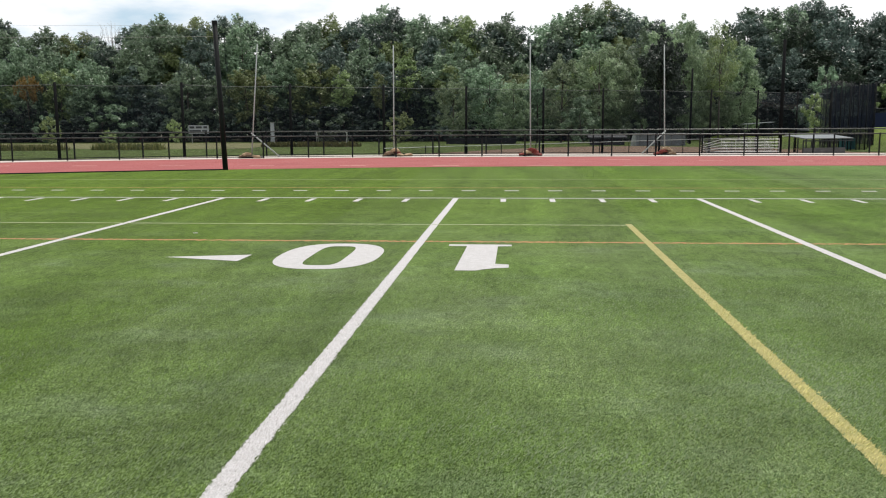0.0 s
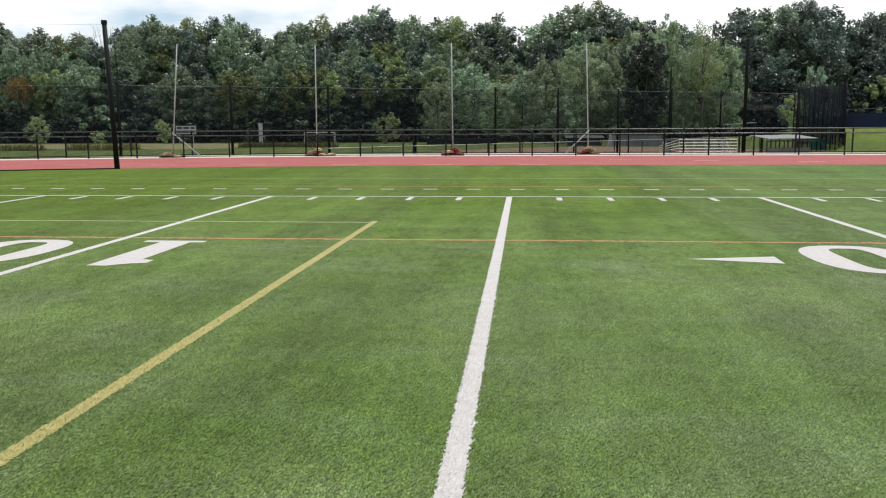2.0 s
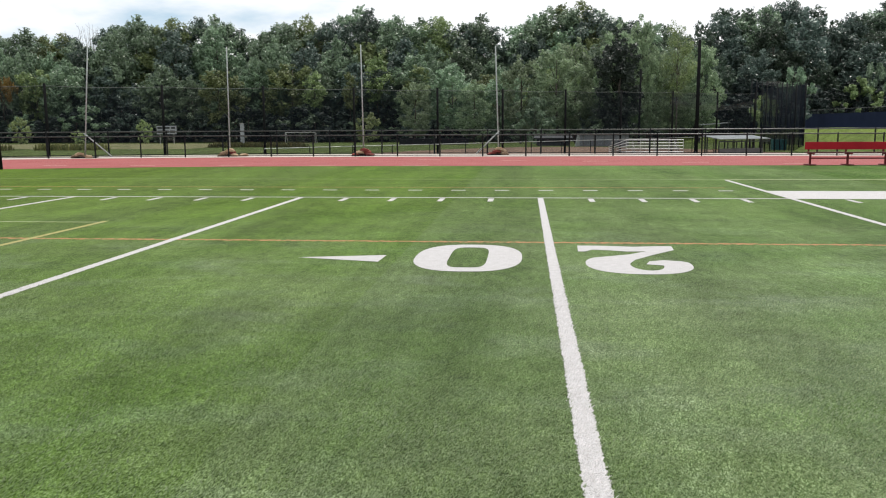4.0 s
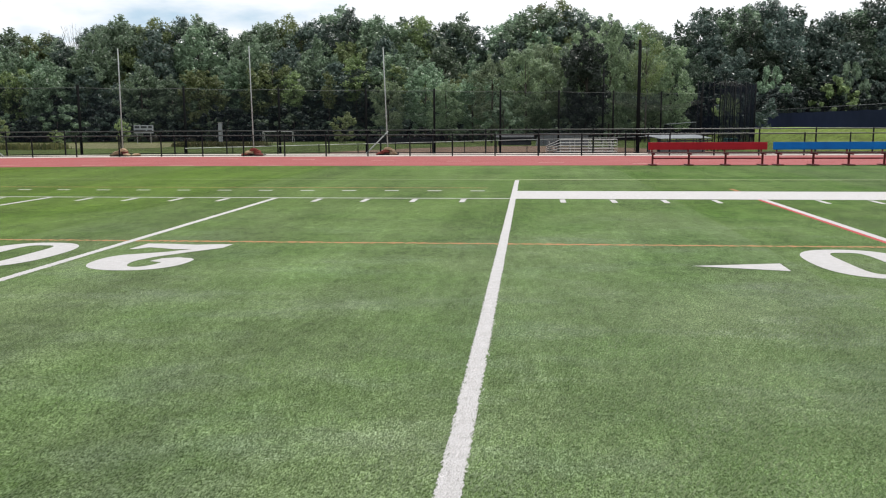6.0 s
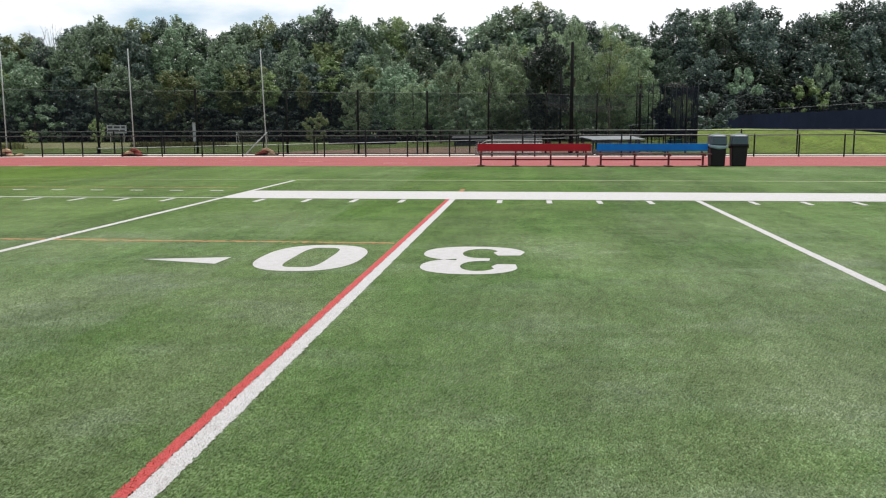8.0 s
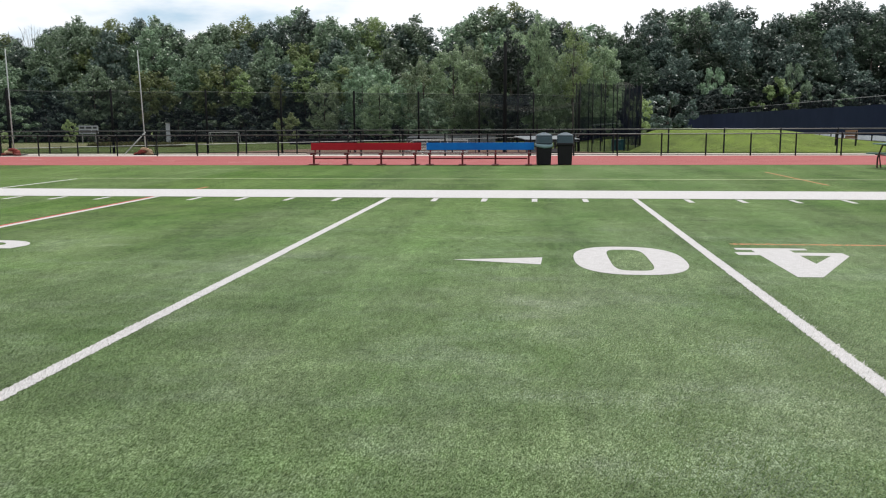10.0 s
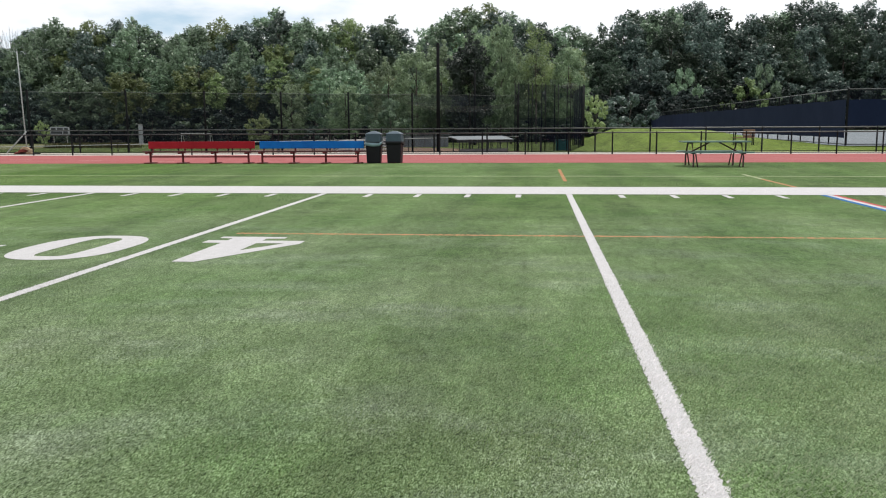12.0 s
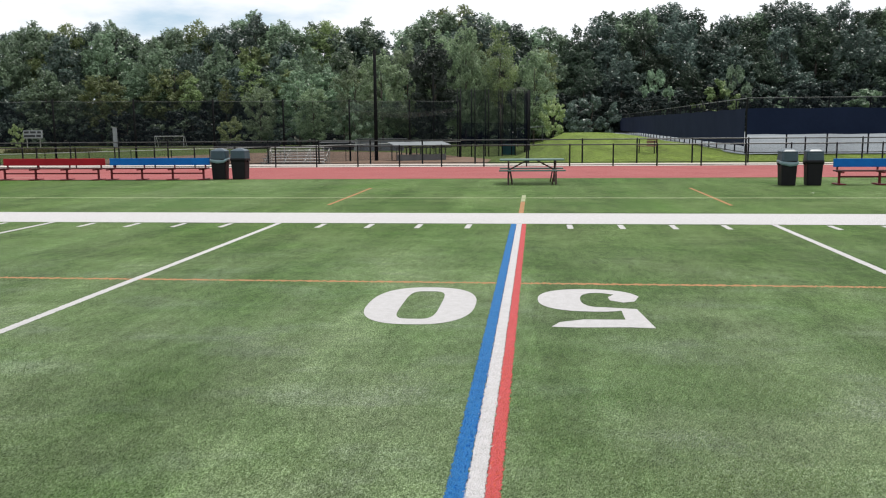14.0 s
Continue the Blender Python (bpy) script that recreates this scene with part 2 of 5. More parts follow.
TURF = turf_material("artificial turf", (0.066, 0.122, 0.030), (0.108, 0.160, 0.057), (0.15, 0.18, 0.08), fresh=(0.086, 0.138, 0.017), mid_tones=((0.116, 0.168, 0.086), (0.190, 0.226, 0.156)))
LAWN = turf_material("mown lawn", (0.066, 0.100, 0.026), (0.092, 0.126, 0.036), (0.15, 0.17, 0.06), grain=0.35, fresh=(0.145, 0.205, 0.034), span=(34.0, 40.0))
PAINT_WHITE = mk("white line paint on turf", (0.62, 0.60, 0.615), (0.43, 0.42, 0.41), 13, 0.85, 0, 0.9, 120, 0.65)
PAINT_RED = mk("red line paint on turf", (0.56, 0.068, 0.075), (0.38, 0.066, 0.06), 13, 0.85, 0, 0.9, 120, 0.65)
PAINT_BLUE = mk("blue line paint on turf", (0.004, 0.145, 0.42), (0.008, 0.10, 0.25), 13, 0.85, 0, 0.9, 120, 0.65)
PAINT_YELLOW = mk("yellow line paint on turf", (0.47, 0.39, 0.15), (0.22, 0.24, 0.08), 13, 0.85, 0, 0.9, 120, 0.65)
PAINT_PALE = mk("thin pale line paint", (0.40, 0.42, 0.26), (0.18, 0.23, 0.10), 4, 0.8, 0, 0.5, 90, 0.6)
PAINT_CREAM = mk("cream line paint", (0.56, 0.56, 0.40), (0.34, 0.38, 0.20), 5, 0.85, 0, 0.5, 90, 0.6)
PAINT_ORANGE = mk("orange line paint on turf", (0.47, 0.19, 0.08), (0.22, 0.16, 0.06), 2.6, 0.8, 0, 0.9, 90, 0.6)
ORANGE_TICK = mk("orange tick paint", (0.45, 0.155, 0.062), (0.20, 0.145, 0.052), 6, 0.85, 0, 0.5, 90, 0.6)
TRACK = mk("red rubber track", (0.305, 0.060, 0.057), (0.240, 0.048, 0.047), 0.6, 0.75, 0, 0.5, 160, 0.4)
TRACK_MARK = mk("pale track marking", (0.62, 0.42, 0.34), (0.45, 0.22, 0.18), 5, 0.8)
CONCRETE = mk("pale concrete", (0.56, 0.50, 0.45), (0.44, 0.40, 0.36), 0.8, 0.85, 0, 0.3, 60)
BLACK_STEEL = mk("black coated steel", (0.006, 0.007, 0.008), (0.011, 0.012, 0.013), 5, 0.6, 0.0, spec=0.10)
RAIL_STEEL = mk("worn black rail", (0.03, 0.032, 0.032), (0.07, 0.075, 0.07), 2.0, 0.35, 0.5)
GALV = mk("galvanised steel", (0.42, 0.43, 0.42), (0.30, 0.31, 0.30), 4, 0.45, 0.6)
POLE_WHITE = mk("weathered white pole", (0.34, 0.375, 0.365), (0.25, 0.275, 0.275), 3, 0.55)
CABLE = mk("weathered cable", (0.10, 0.11, 0.11), (0.16, 0.17, 0.17), 4, 0.6)
WOOD_POLE = mk("dark timber pole", (0.006, 0.007, 0.008), (0.011, 0.011, 0.011), 2, 0.85, spec=0.05)
SANDBAG = mk("sandbag cloth", (0.46, 0.35, 0.23), (0.20, 0.115, 0.07), 5, 0.9, 0, 0.8, 30, vary=0.4)
SANDBAG_RED = mk("red sandbag cloth", (0.26, 0.05, 0.04), (0.11, 0.025, 0.02), 5, 0.9, 0, 0.8, 30, vary=0.35)
BENCH_RED = mk("red painted plank", (0.33, 0.010, 0.020), (0.23, 0.008, 0.014), 3, 0.5, spec=0.15)
BENCH_BLUE = mk("blue painted plank", (0.004, 0.14, 0.46), (0.003, 0.085, 0.32), 3, 0.5, spec=0.15)
BENCH_FRAME = mk("dark red bench steel", (0.15, 0.016, 0.020), (0.09, 0.012, 0.015), 5, 0.6, 0.0, spec=0.2)
SEAT_DARK = mk("dark bench seat", (0.055, 0.014, 0.016), (0.08, 0.03, 0.03), 3, 0.5, spec=0.2)
BIN_BLACK = mk("black bin plastic", (0.006, 0.006, 0.008), (0.010, 0.010, 0.012), 4, 0.5, spec=0.15)
BIN_LID = mk("slate blue lid plastic", (0.025, 0.048, 0.068), (0.036, 0.064, 0.086), 4, 0.38)
LINER = mk("pale bin liner", (0.16, 0.24, 0.26), (0.11, 0.17, 0.19), 6, 0.35)
PLANK_GREY = mk("weathered green grey plank", (0.10, 0.19, 0.17), (0.06, 0.11, 0.10), 4, 0.55, 0, 0.3, 30, vary=0.15)
TABLE_STEEL = mk("dark rusty tube", (0.030, 0.020, 0.020), (0.06, 0.022, 0.022), 5, 0.6)
ALU = mk("bleacher aluminium", (0.70, 0.70, 0.70), (0.56, 0.57, 0.57), 2, 0.4, 0.1)
ROOF_METAL = mk("pale metal roof", (0.24, 0.265, 0.28), (0.18, 0.20, 0.215), 1.2, 0.45, 0.2)
BLOCK_AND_PLANK_SHADE = mk("grey block wall and plank shade", (0.16, 0.16, 0.16), (0.10, 0.10, 0.105), 2, 0.85, 0, 0.3, 30)
SHED_DARK = mk("dark painted timber", (0.025, 0.03, 0.035), (0.04, 0.045, 0.05), 2, 0.7)
PAD_DARK = mk("black fence padding", (0.010, 0.011, 0.013), (0.018, 0.019, 0.021), 2, 0.8, spec=0.1)
CYAN = mk("teal painted steel", (0.014, 0.12, 0.13), (0.010, 0.08, 0.09), 2, 0.5)
BOARD_WHITE = mk("dulled white sign panel", (0.34, 0.36, 0.39), (0.25, 0.27, 0.30), 1.5, 0.6)
BROWN = mk("brown plank", (0.22, 0.12, 0.075), (0.14, 0.08, 0.05), 4, 0.7)
COURT = mk("pale court surface", (0.27, 0.305, 0.33), (0.22, 0.25, 0.275), 0.2, 0.7)
DIRT = mk("infield dirt", (0.20, 0.125, 0.085), (0.14, 0.09, 0.06), 0.4, 0.95)
MEADOW = mk("dry meadow grass", (0.205, 0.185, 0.085), (0.11, 0.125, 0.045), 0.3, 0.95)
BARK = mk("tree bark", (0.10, 0.085, 0.07), (0.05, 0.045, 0.04), 3, 0.9, 0, 0.8, 12)
LEAF_A = leaf_material("leaves mid green", (0.049, 0.093, 0.049), (0.330, 0.435, 0.288), 0.38, 0.35, 0.60, sprays=0.6)
LEAF_B = leaf_material("leaves dark green", (0.019, 0.041, 0.032), (0.160, 0.225, 0.180), 0.37, 0.30, 0.60, sprays=0.6)
# the shaded right end of the wood, its shade painted into the leaves
LEAF_SIDE_SHADE = leaf_material("leaves blue green with shade in colour", (0.024, 0.042, 0.028), (0.092, 0.136, 0.086), 0.44, 0.38, 0.42, sprays=0.6)
LEAF_C = leaf_material("leaves yellow green", (0.075, 0.115, 0.036), (0.340, 0.395, 0.185), 0.44, 0.40, 0.45, sprays=0.5)
LEAF_N = leaf_material("leaves light green", (0.056, 0.094, 0.048), (0.410, 0.490, 0.310), 0.44, 0.45, 0.45, sprays=0.6)
# sunlight on the small bushes is put into this leaf colour
LEAF_SUN = leaf_material("leaves with sunlight in colour", (0.23, 0.29, 0.11), (0.48, 0.54, 0.30), 0.5)
# shade at the wood's foot, put into the leaf colour
LEAF_SHADE = leaf_material("leaves with wood shade in colour", (0.008, 0.015, 0.013), (0.030, 0.044, 0.038), 0.6, 0.2, 0.2)
LEAF_V = leaf_material("leaves of dark vine", (0.012, 0.022, 0.017), (0.072, 0.100, 0.078), 0.45, 0.25, 0.4, sprays=0.5)
LEAF_RUST = leaf_material("leaves turning", (0.14, 0.08, 0.02), (0.20, 0.13, 0.04))
NET_DARK = net_material("dark netting", (0.012, 0.015, 0.021), 0.28)
NET_MID = net_material("cage netting", (0.008, 0.011, 0.020), 0.22)
NET_LOW = net_material("dark lower screen", (0.006, 0.009, 0.022), 0.24)
SCREEN = mk("navy wind screen cloth", (0.012, 0.019, 0.047), (0.008, 0.013, 0.034), 0.5, 0.95, 0, 0.3, 6, spec=0.08)
COURT_LINK = net_material("dark coated chain link", (0.010, 0.012, 0.018), 0.30)
LINK = net_material("chain link", (0.012, 0.013, 0.018), 0.10)
NET_SIDE = net_material("dark side cloth", (0.026, 0.031, 0.042), 0.50)
GOAL_WHITE = mk("white goal tube", (0.42, 0.43, 0.44), (0.34, 0.35, 0.36), 3, 0.5)
NET_ROOF = net_material("faded cage roof net", (0.12, 0.12, 0.115), 0.17)
NET_FADED = net_material("faded net panel", (0.06, 0.07, 0.08), 0.26)


# ---- mesh helpers ----
def empty(name, x, y, z, turn=0, **tags):
    e = new(name)
    e.empty_display_size = 0.2
    e.matrix_world = pose(x, y, z, 0, 0, turn)
    return tagged(e, **tags)


def obj(name, bm, material, smooth=False):
    me = bpy.data.meshes.new(name)
    bm.normal_update()
    bm.to_mesh(me)
    bm.free()
    me.materials.append(material)
    if smooth:
        me.shade_smooth()
    return new(name, me)


def part(name, bm, material, parent, label="", smooth=False):
    o = obj(name, bm, material, smooth)
    o.parent = parent
    return tagged(o, label=label)


def share(name, me, parent, m):
    o = new(name, me)
    o.parent = parent
    o.matrix_basis = m
    return o


def box(bm, cx, cy, cz, sx, sy, sz, m=None, bevel=0.0):
    """A box by centre and size, with worn edges where bevel is given."""
    tmp = bmesh.new()
    bmesh.ops.create_cube(tmp, size=1.0)
    bmesh.ops.scale(tmp, vec=(sx, sy, sz), verts=tmp.verts)
    if bevel:
        bmesh.ops.bevel(tmp, geom=list(tmp.edges), offset=bevel, segments=2, affect="EDGES", profile=0.5)
    bmesh.ops.translate(tmp, vec=(cx, cy, cz), verts=tmp.verts)
    if m is not None:
        bmesh.ops.transform(tmp, matrix=m, verts=tmp.verts)
    me = bpy.data.meshes.new("tmp")
    tmp.to_mesh(me)
    tmp.free()
    bm.from_mesh(me)
    bpy.data.meshes.remove(me)
    return bm


def tube(bm, a, b, r1, r2=None, seg=8):
    a, b = Vector(a), Vector(b)
    d = b - a
    q = d.to_track_quat("Z", "Y").to_matrix().to_4x4()
    bmesh.ops.create_cone(bm, cap_ends=True, segments=seg, radius1=r1, radius2=r1 if r2 is None else r2, depth=d.length,
                          matrix=Matrix.Translation((a + b) / 2) @ q)
    return bm


def path_tube(bm, pts, r, seg=6):
    """A round bar swept along points."""
    pts = [Vector(p) for p in pts]
    rings = []
    for i, p in enumerate(pts):
        d = (pts[min(i + 1, len(pts) - 1)] - pts[max(i - 1, 0)]).normalized()
        u = d.cross(Vector((0, 0, 1)) if abs(d.z) < 0.9 else Vector((0, 1, 0))).normalized()
        v = d.cross(u)
        rings.append([bm.verts.new(p + r * (math.cos(t) * u + math.sin(t) * v)) for t in [2 * math.pi * k / seg for k in range(seg)]])
    for a, b in zip(rings, rings[1:]):
        for k in range(seg):
            bm.faces.new((a[k], b[k], b[(k + 1) % seg], a[(k + 1) % seg]))
    return bm


def smooth01(t):
    t = max(0.0, min(1.0, t))
    return t * t * (3 - 2 * t)


# ---- the plan: edges of track and fences (straight, then bending round at the low x end) ----
def bend(x, y0, slope, start, radius):
    return y0 + slope * x - (max(0.0, start - x) ** 2) / (2 * radius)


def turf_edge(x):
    return bend(x, 12.25, 0.03, 3, 38)


def track_edge(x):
    return bend(x, 20.35, 0.03, 1, 46)


def inner_fence_y(x):
    return bend(x, 20.8, 0.019, 1, 46)


def outer_fence_y(x):
    return bend(x, 23.70, 0.009, 2, 38)


def strip_edge(x):
    return outer_fence_y(x) + 0.12


def terrain(x, y):
    """Ground height: level with the track, lower ball field behind, a mound before the courts."""
    low = -1.3 * smooth01((y - strip_edge(x)) / 7) - 0.8 * smooth01((y - 90) / 60)
    hill = 0.85 * smooth01((y - 31) / 24) * smooth01((50 - x) / 6) - 1.9 * smooth01((y - 75) / 60)
    w = smooth01((x - 35.2) / 5.0)
    flat = smooth01((x - 47.5) / 2.0)
    z = low * (1 - w) + (hill * (1 - flat) + 0.0 * flat) * w
    z += 0.05 * noise.noise(Vector((x * 0.15, y * 0.15, 0))) * smooth01((y - 26) / 10)
    return z - 0.03


def axis(lo, a, b, hi, fine, coarse):
    xs = [a + fine * i for i in range(int((b - a) / fine) + 1)]
    d, x = fine, a
    left = []
    while x > lo:
        d *= coarse
        x -= d
        left.append(max(lo, x))
    d, x = fine, xs[-1]
    right = []
    while x < hi:
        d *= coarse
        x += d
        right.append(min(hi, x))
    return left[::-1] + xs + right


def sheet(name, xs, ys, zf, material, **tags):
    """A ground sheet on a grid."""
    verts = [(x, y, zf(x, y)) for y in ys for x in xs]
    w = len(xs)
    faces = [(j * w + i, j * w + i + 1, (j + 1) * w + i + 1, (j + 1) * w + i) for j in range(len(ys) - 1) for i in range(w - 1)]
    me = bpy.data.meshes.new(name)
    me.from_pydata(verts, [], faces)
    me.materials.append(material)
    me.shade_smooth()
    return tagged(new(name, me), kind="structure", **tags)


def ribbon(name, f0, f1, xs, z, material, thick=0.0, **tags):
    """A flat band between two edge curves."""
    bm = bmesh.new()
    lo = [bm.verts.new((x, f0(x), z)) for x in xs]
    hi = [bm.verts.new((x, f1(x), z)) for x in xs]
    fs = [bm.faces.new((lo[i], lo[i + 1], hi[i + 1], hi[i])) for i in range(len(xs) - 1)]
    if thick:
        ext = bmesh.ops.extrude_face_region(bm, geom=fs)
        bmesh.ops.translate(bm, vec=(0, 0, -thick), verts=[v for v in ext["geom"] if isinstance(v, bmesh.types.BMVert)])
        bmesh.ops.recalc_face_normals(bm, faces=bm.faces)
    return tagged(obj(name, bm, material), kind="structure", **tags)


# ---- ground, turf, track ----
ground = sheet("ground", axis(-1800, -70, 125, 1800, 2.5, 1.25), axis(-900, 14, 130, 2600, 2.0, 1.25), terrain, LAWN,
               label="mown green lawn dropping to a lower ball field", category="ground")
XS = [-70 + 1.5 * i for i in range(131)]
XS = [x for x in XS if x <= 125]
ribbon("floor_turf", lambda x: -70, turf_edge, XS, 0.0, TURF, label="green artificial turf football field, brushed and scuffed", category="turf")
ribbon("track", turf_edge, track_edge, XS, 0.006, TRACK, label="red rubber running track round the field", category="running track")
ribbon("pavement_strip", track_edge, strip_edge, XS, 0.012, CONCRETE, label="pale concrete strip beside the track", category="pavement")
lane_marks = [(-20.45 + 3.2 * k, 12.82) for k in range(9)] + [(1.7, 18.3), (5.1, 17.4), (8.4, 16.6), (11.4, 15.9), (14.8, 14.9), (18.0, 14.0)]
for x, y in lane_marks:
    ribbon("track_mark", lambda q: y - 0.07 + 0.02 * math.sin(9 * q), lambda q: y + 0.07, [x - 0.45 + 0.15 * i for i in range(7)], 0.011, TRACK_MARK,
           label="small pale lane mark on the track", category="track mark")


FOREST = mk("dark brown green forest floor", (0.030, 0.036, 0.016), (0.055, 0.050, 0.026), 0.5, 0.95, 0, 0.8, 4)
sheet("ground_wood", [-160 + 10 * i for i in range(33)], [156 + 6 * i for i in range(22)], lambda x, y: terrain(x, y) + 0.05, FOREST, label="dark forest floor under the wood", category="ground")
sheet("ground_meadow", [-125 + 5 * i for i in range(20)], [80 + 4 * i for i in range(17)], lambda x, y: terrain(x, y) + 0.04 + 0.12 * noise.noise(Vector((x * 0.3, y * 0.3, 2))), MEADOW, label="strip of dry uncut meadow grass", category="ground")


# ---- painted lines ----
rl = random.Random(5)


def stripe(name, a, b, width, material, jag=0.008, step=0.012, z=0.003, **tags):
    """A painted line on the turf from a to b, ragged where the fibres take the paint."""
    a, b = Vector((*a, z)), Vector((*b, z))
    d = b - a
    n = max(1, min(2500, int(d.length / step)))
    side = Vector((-d.y, d.x, 0)).normalized() * (width / 2)
    bm = bmesh.new()
    l, r = [], []
    for i in range(n + 1):
        p = a + d * (i / n)
        l.append(bm.verts.new(p + side * (1 + rl.uniform(-jag, jag) / width * 2)))
        r.append(bm.verts.new(p - side * (1 + rl.uniform(-jag, jag) / width * 2)))
    for i in range(n):
        bm.faces.new((r[i], r[i + 1], l[i + 1], l[i]))
    return tagged(obj(name, bm, material), kind="structure", **tags)


for k in range(-4, 12):
    x = k * YD
    far = 5.3 if k == 3 else 0.0
    if k == 4:
        stripe("yard_line", (x, -29), (x, 0), 0.11, PAINT_WHITE, label="white yard line beside a red one", category="field line")
        stripe("coloured_yard_line", (x - 0.087, -29), (x - 0.087, 0), 0.066, PAINT_RED, z=0.003, label="red painted line along a white yard line", category="field line")
    elif k == 8:
        stripe("yard_line", (x, -29), (x, 0), 0.10, PAINT_WHITE, label="white middle yard line between blue and red", category="field line")
        stripe("coloured_yard_line", (x - 0.10, -29), (x - 0.10, 0), 0.10, PAINT_BLUE, z=0.003, label="blue painted line along the middle line", category="field line")
        stripe("coloured_yard_line", (x + 0.09, -29), (x + 0.09, 0), 0.08, PAINT_RED, z=0.003, label="red painted line along the middle line", category="field line")
    else:
        stripe("yard_line", (x, -29), (x, far), 0.105, PAINT_WHITE, label="white yard line painted across the turf", category="field line")
    for j in range(1, 5):
        xx = x + j * YD / 5
        stripe("hash_mark", (xx, -0.72), (xx, -0.1), 0.10, PAINT_WHITE, label="short white yard mark by the sideline", category="field mark", group="yard marks")
stripe("sideline", (-60, 0.05), (3 * YD, 0.05), 0.09, PAINT_WHITE, step=0.04, z=0.0045, label="thin white sideline", category="field line")
stripe("sideline_band", (3 * YD, 0.95), (60, 0.95), 1.88, PAINT_WHITE, step=0.04, z=0.0045, label="broad white painted sideline band", category="field line")
for k in range(-34, 15):
    xx = (k - 0.01) * YD / 5
    stripe("restraining_dash", (xx, 1.86), (xx + 0.30, 1.86), 0.125, PAINT_WHITE, z=0.006, label="short white dash outside the sideline", category="field mark", group="white dashes")
stripe("pale_line", (-60, 5.5), (3 * YD, 5.5), 0.05, PAINT_PALE, step=0.2, z=0.006, label="thin faint line behind the sideline", category="field line")
stripe("pale_line", (3 * YD, 5.5), (60, 5.7), 0.085, PAINT_CREAM, step=0.2, z=0.006, label="thin pale line behind the sideline", category="field line")
stripe("orange_line", (-60, 2.75), (3 * YD - 0.6, 2.75), 0.07, PAINT_ORANGE, step=0.05, jag=0.02, z=0.0015, label="worn thin orange line", category="field line")
stripe("yellow_line", (-60, -4.32), (2.78, -4.32), 0.06, PAINT_PALE, step=0.06, jag=0.012, z=0.0045, label="thin pale yellow line", category="field line")
stripe("yellow_line", (2.60, -40), (2.745, -4.15), 0.09, PAINT_YELLOW, label="yellow painted line ending at a corner", category="field line")
stripe("orange_line", (-60, -6.08), (4 * YD - 0.15, -6.08), 0.085, PAINT_ORANGE, step=0.02, jag=0.03, z=0.0015, label="worn orange line crossing the yard lines", category="field line")
stripe("orange_line", (6 * YD + 0.4, -6.0), (60, -6.0), 0.085, PAINT_ORANGE, step=0.02, jag=0.03, z=0.0015, label="worn orange line crossing the yard lines", category="field line")
for k, near in ((7, 3.7), (9, 3.7)):
    stripe("orange_line", (k * YD + 0.06, near), (k * YD + 0.06, 9.0), 0.08, ORANGE_TICK, z=0.0015, label="short orange line behind the sideline band", category="field line")
stripe("orange_line", (8 * YD, 1.95), (8 * YD, 4.6), 0.10, PAINT_ORANGE, z=0.0015, label="short worn orange line at midfield", category="field line")
stripe("pale_line", (8 * YD, 4.6), (8 * YD, 6.4), 0.10, PAINT_PALE, z=0.006, label="pale end of the midfield line", category="field line")
stripe("orange_line", (4 * YD, 1.95), (4 * YD, 2.6), 0.10, ORANGE_TICK, z=0.0015, label="short orange tick behind the band", category="field mark")


# ---- field numbers: they read from the far sideline ----
def arc(cx, cy, rx, ry, a0, a1, n=14, p=2.0):
    out = []
    for i in range(n + 1):
        t = radians(a0 + (a1 - a0) * i / n)
        c, s = math.cos(t), math.sin(t)
        out.append((cx + rx * math.copysign(abs(c) ** (2 / p), c), cy + ry * math.copysign(abs(s) ** (2 / p), s)))
    return out


def filled(outer, holes=()):
    """Flat fill of an outline with holes, in the digit's own plane."""
    bm = bmesh.new()
    edges = []
    for loop in (outer, *holes):
        vs = [bm.verts.new((u, v, 0)) for u, v in loop]
        edges += [bm.edges.new((vs[i], vs[(i + 1) % len(vs)])) for i in range(len(vs))]
    bmesh.ops.triangle_fill(bm, edges=edges, use_beauty=True)
    return bm


W, H = 1.12, 1.76


def digit_zero():
    return [filled(arc(W / 2, H / 2, W / 2, H / 2, 0, 351, 44, 2.55), [arc(W / 2, H / 2, 0.20, 0.66, 0, 351, 36, 4.2)])]


def digit_one():
    return [filled([(0.20, 0), (0.94, 0), (0.94, 0.12), (0.72, 0.14), (0.75, H), (0.54, H), (0.48, 1.70), (0.36, 1.62), (0.22, 1.58), (0.22, 1.40), (0.36, 1.36), (0.36, 0.14), (0.20, 0.12)])]


def digit_two():
    out = arc(0.60, 1.24, 0.55, 0.56, 190, -40, 24, 2.3)
    out += [(0.62, 0.62), (0.40, 0.40), (0.62, 0.42), (0.82, 0.34), (1.0, 0.30), (1.1, 0.44), (1.18, 0.44), (1.16, 0.0), (0.9, -0.0), (0.5, 0.06), (0.2, 0.0), (0.04, 0.0), (0.06, 0.28), (0.34, 0.62), (0.60, 0.98)]
    out += arc(0.52, 1.30, 0.17, 0.30, -20, 180, 12)
    out += [(0.52, 1.24), (0.46, 1.06), (0.30, 0.98), (0.12, 1.04)]
    return [filled(out)]


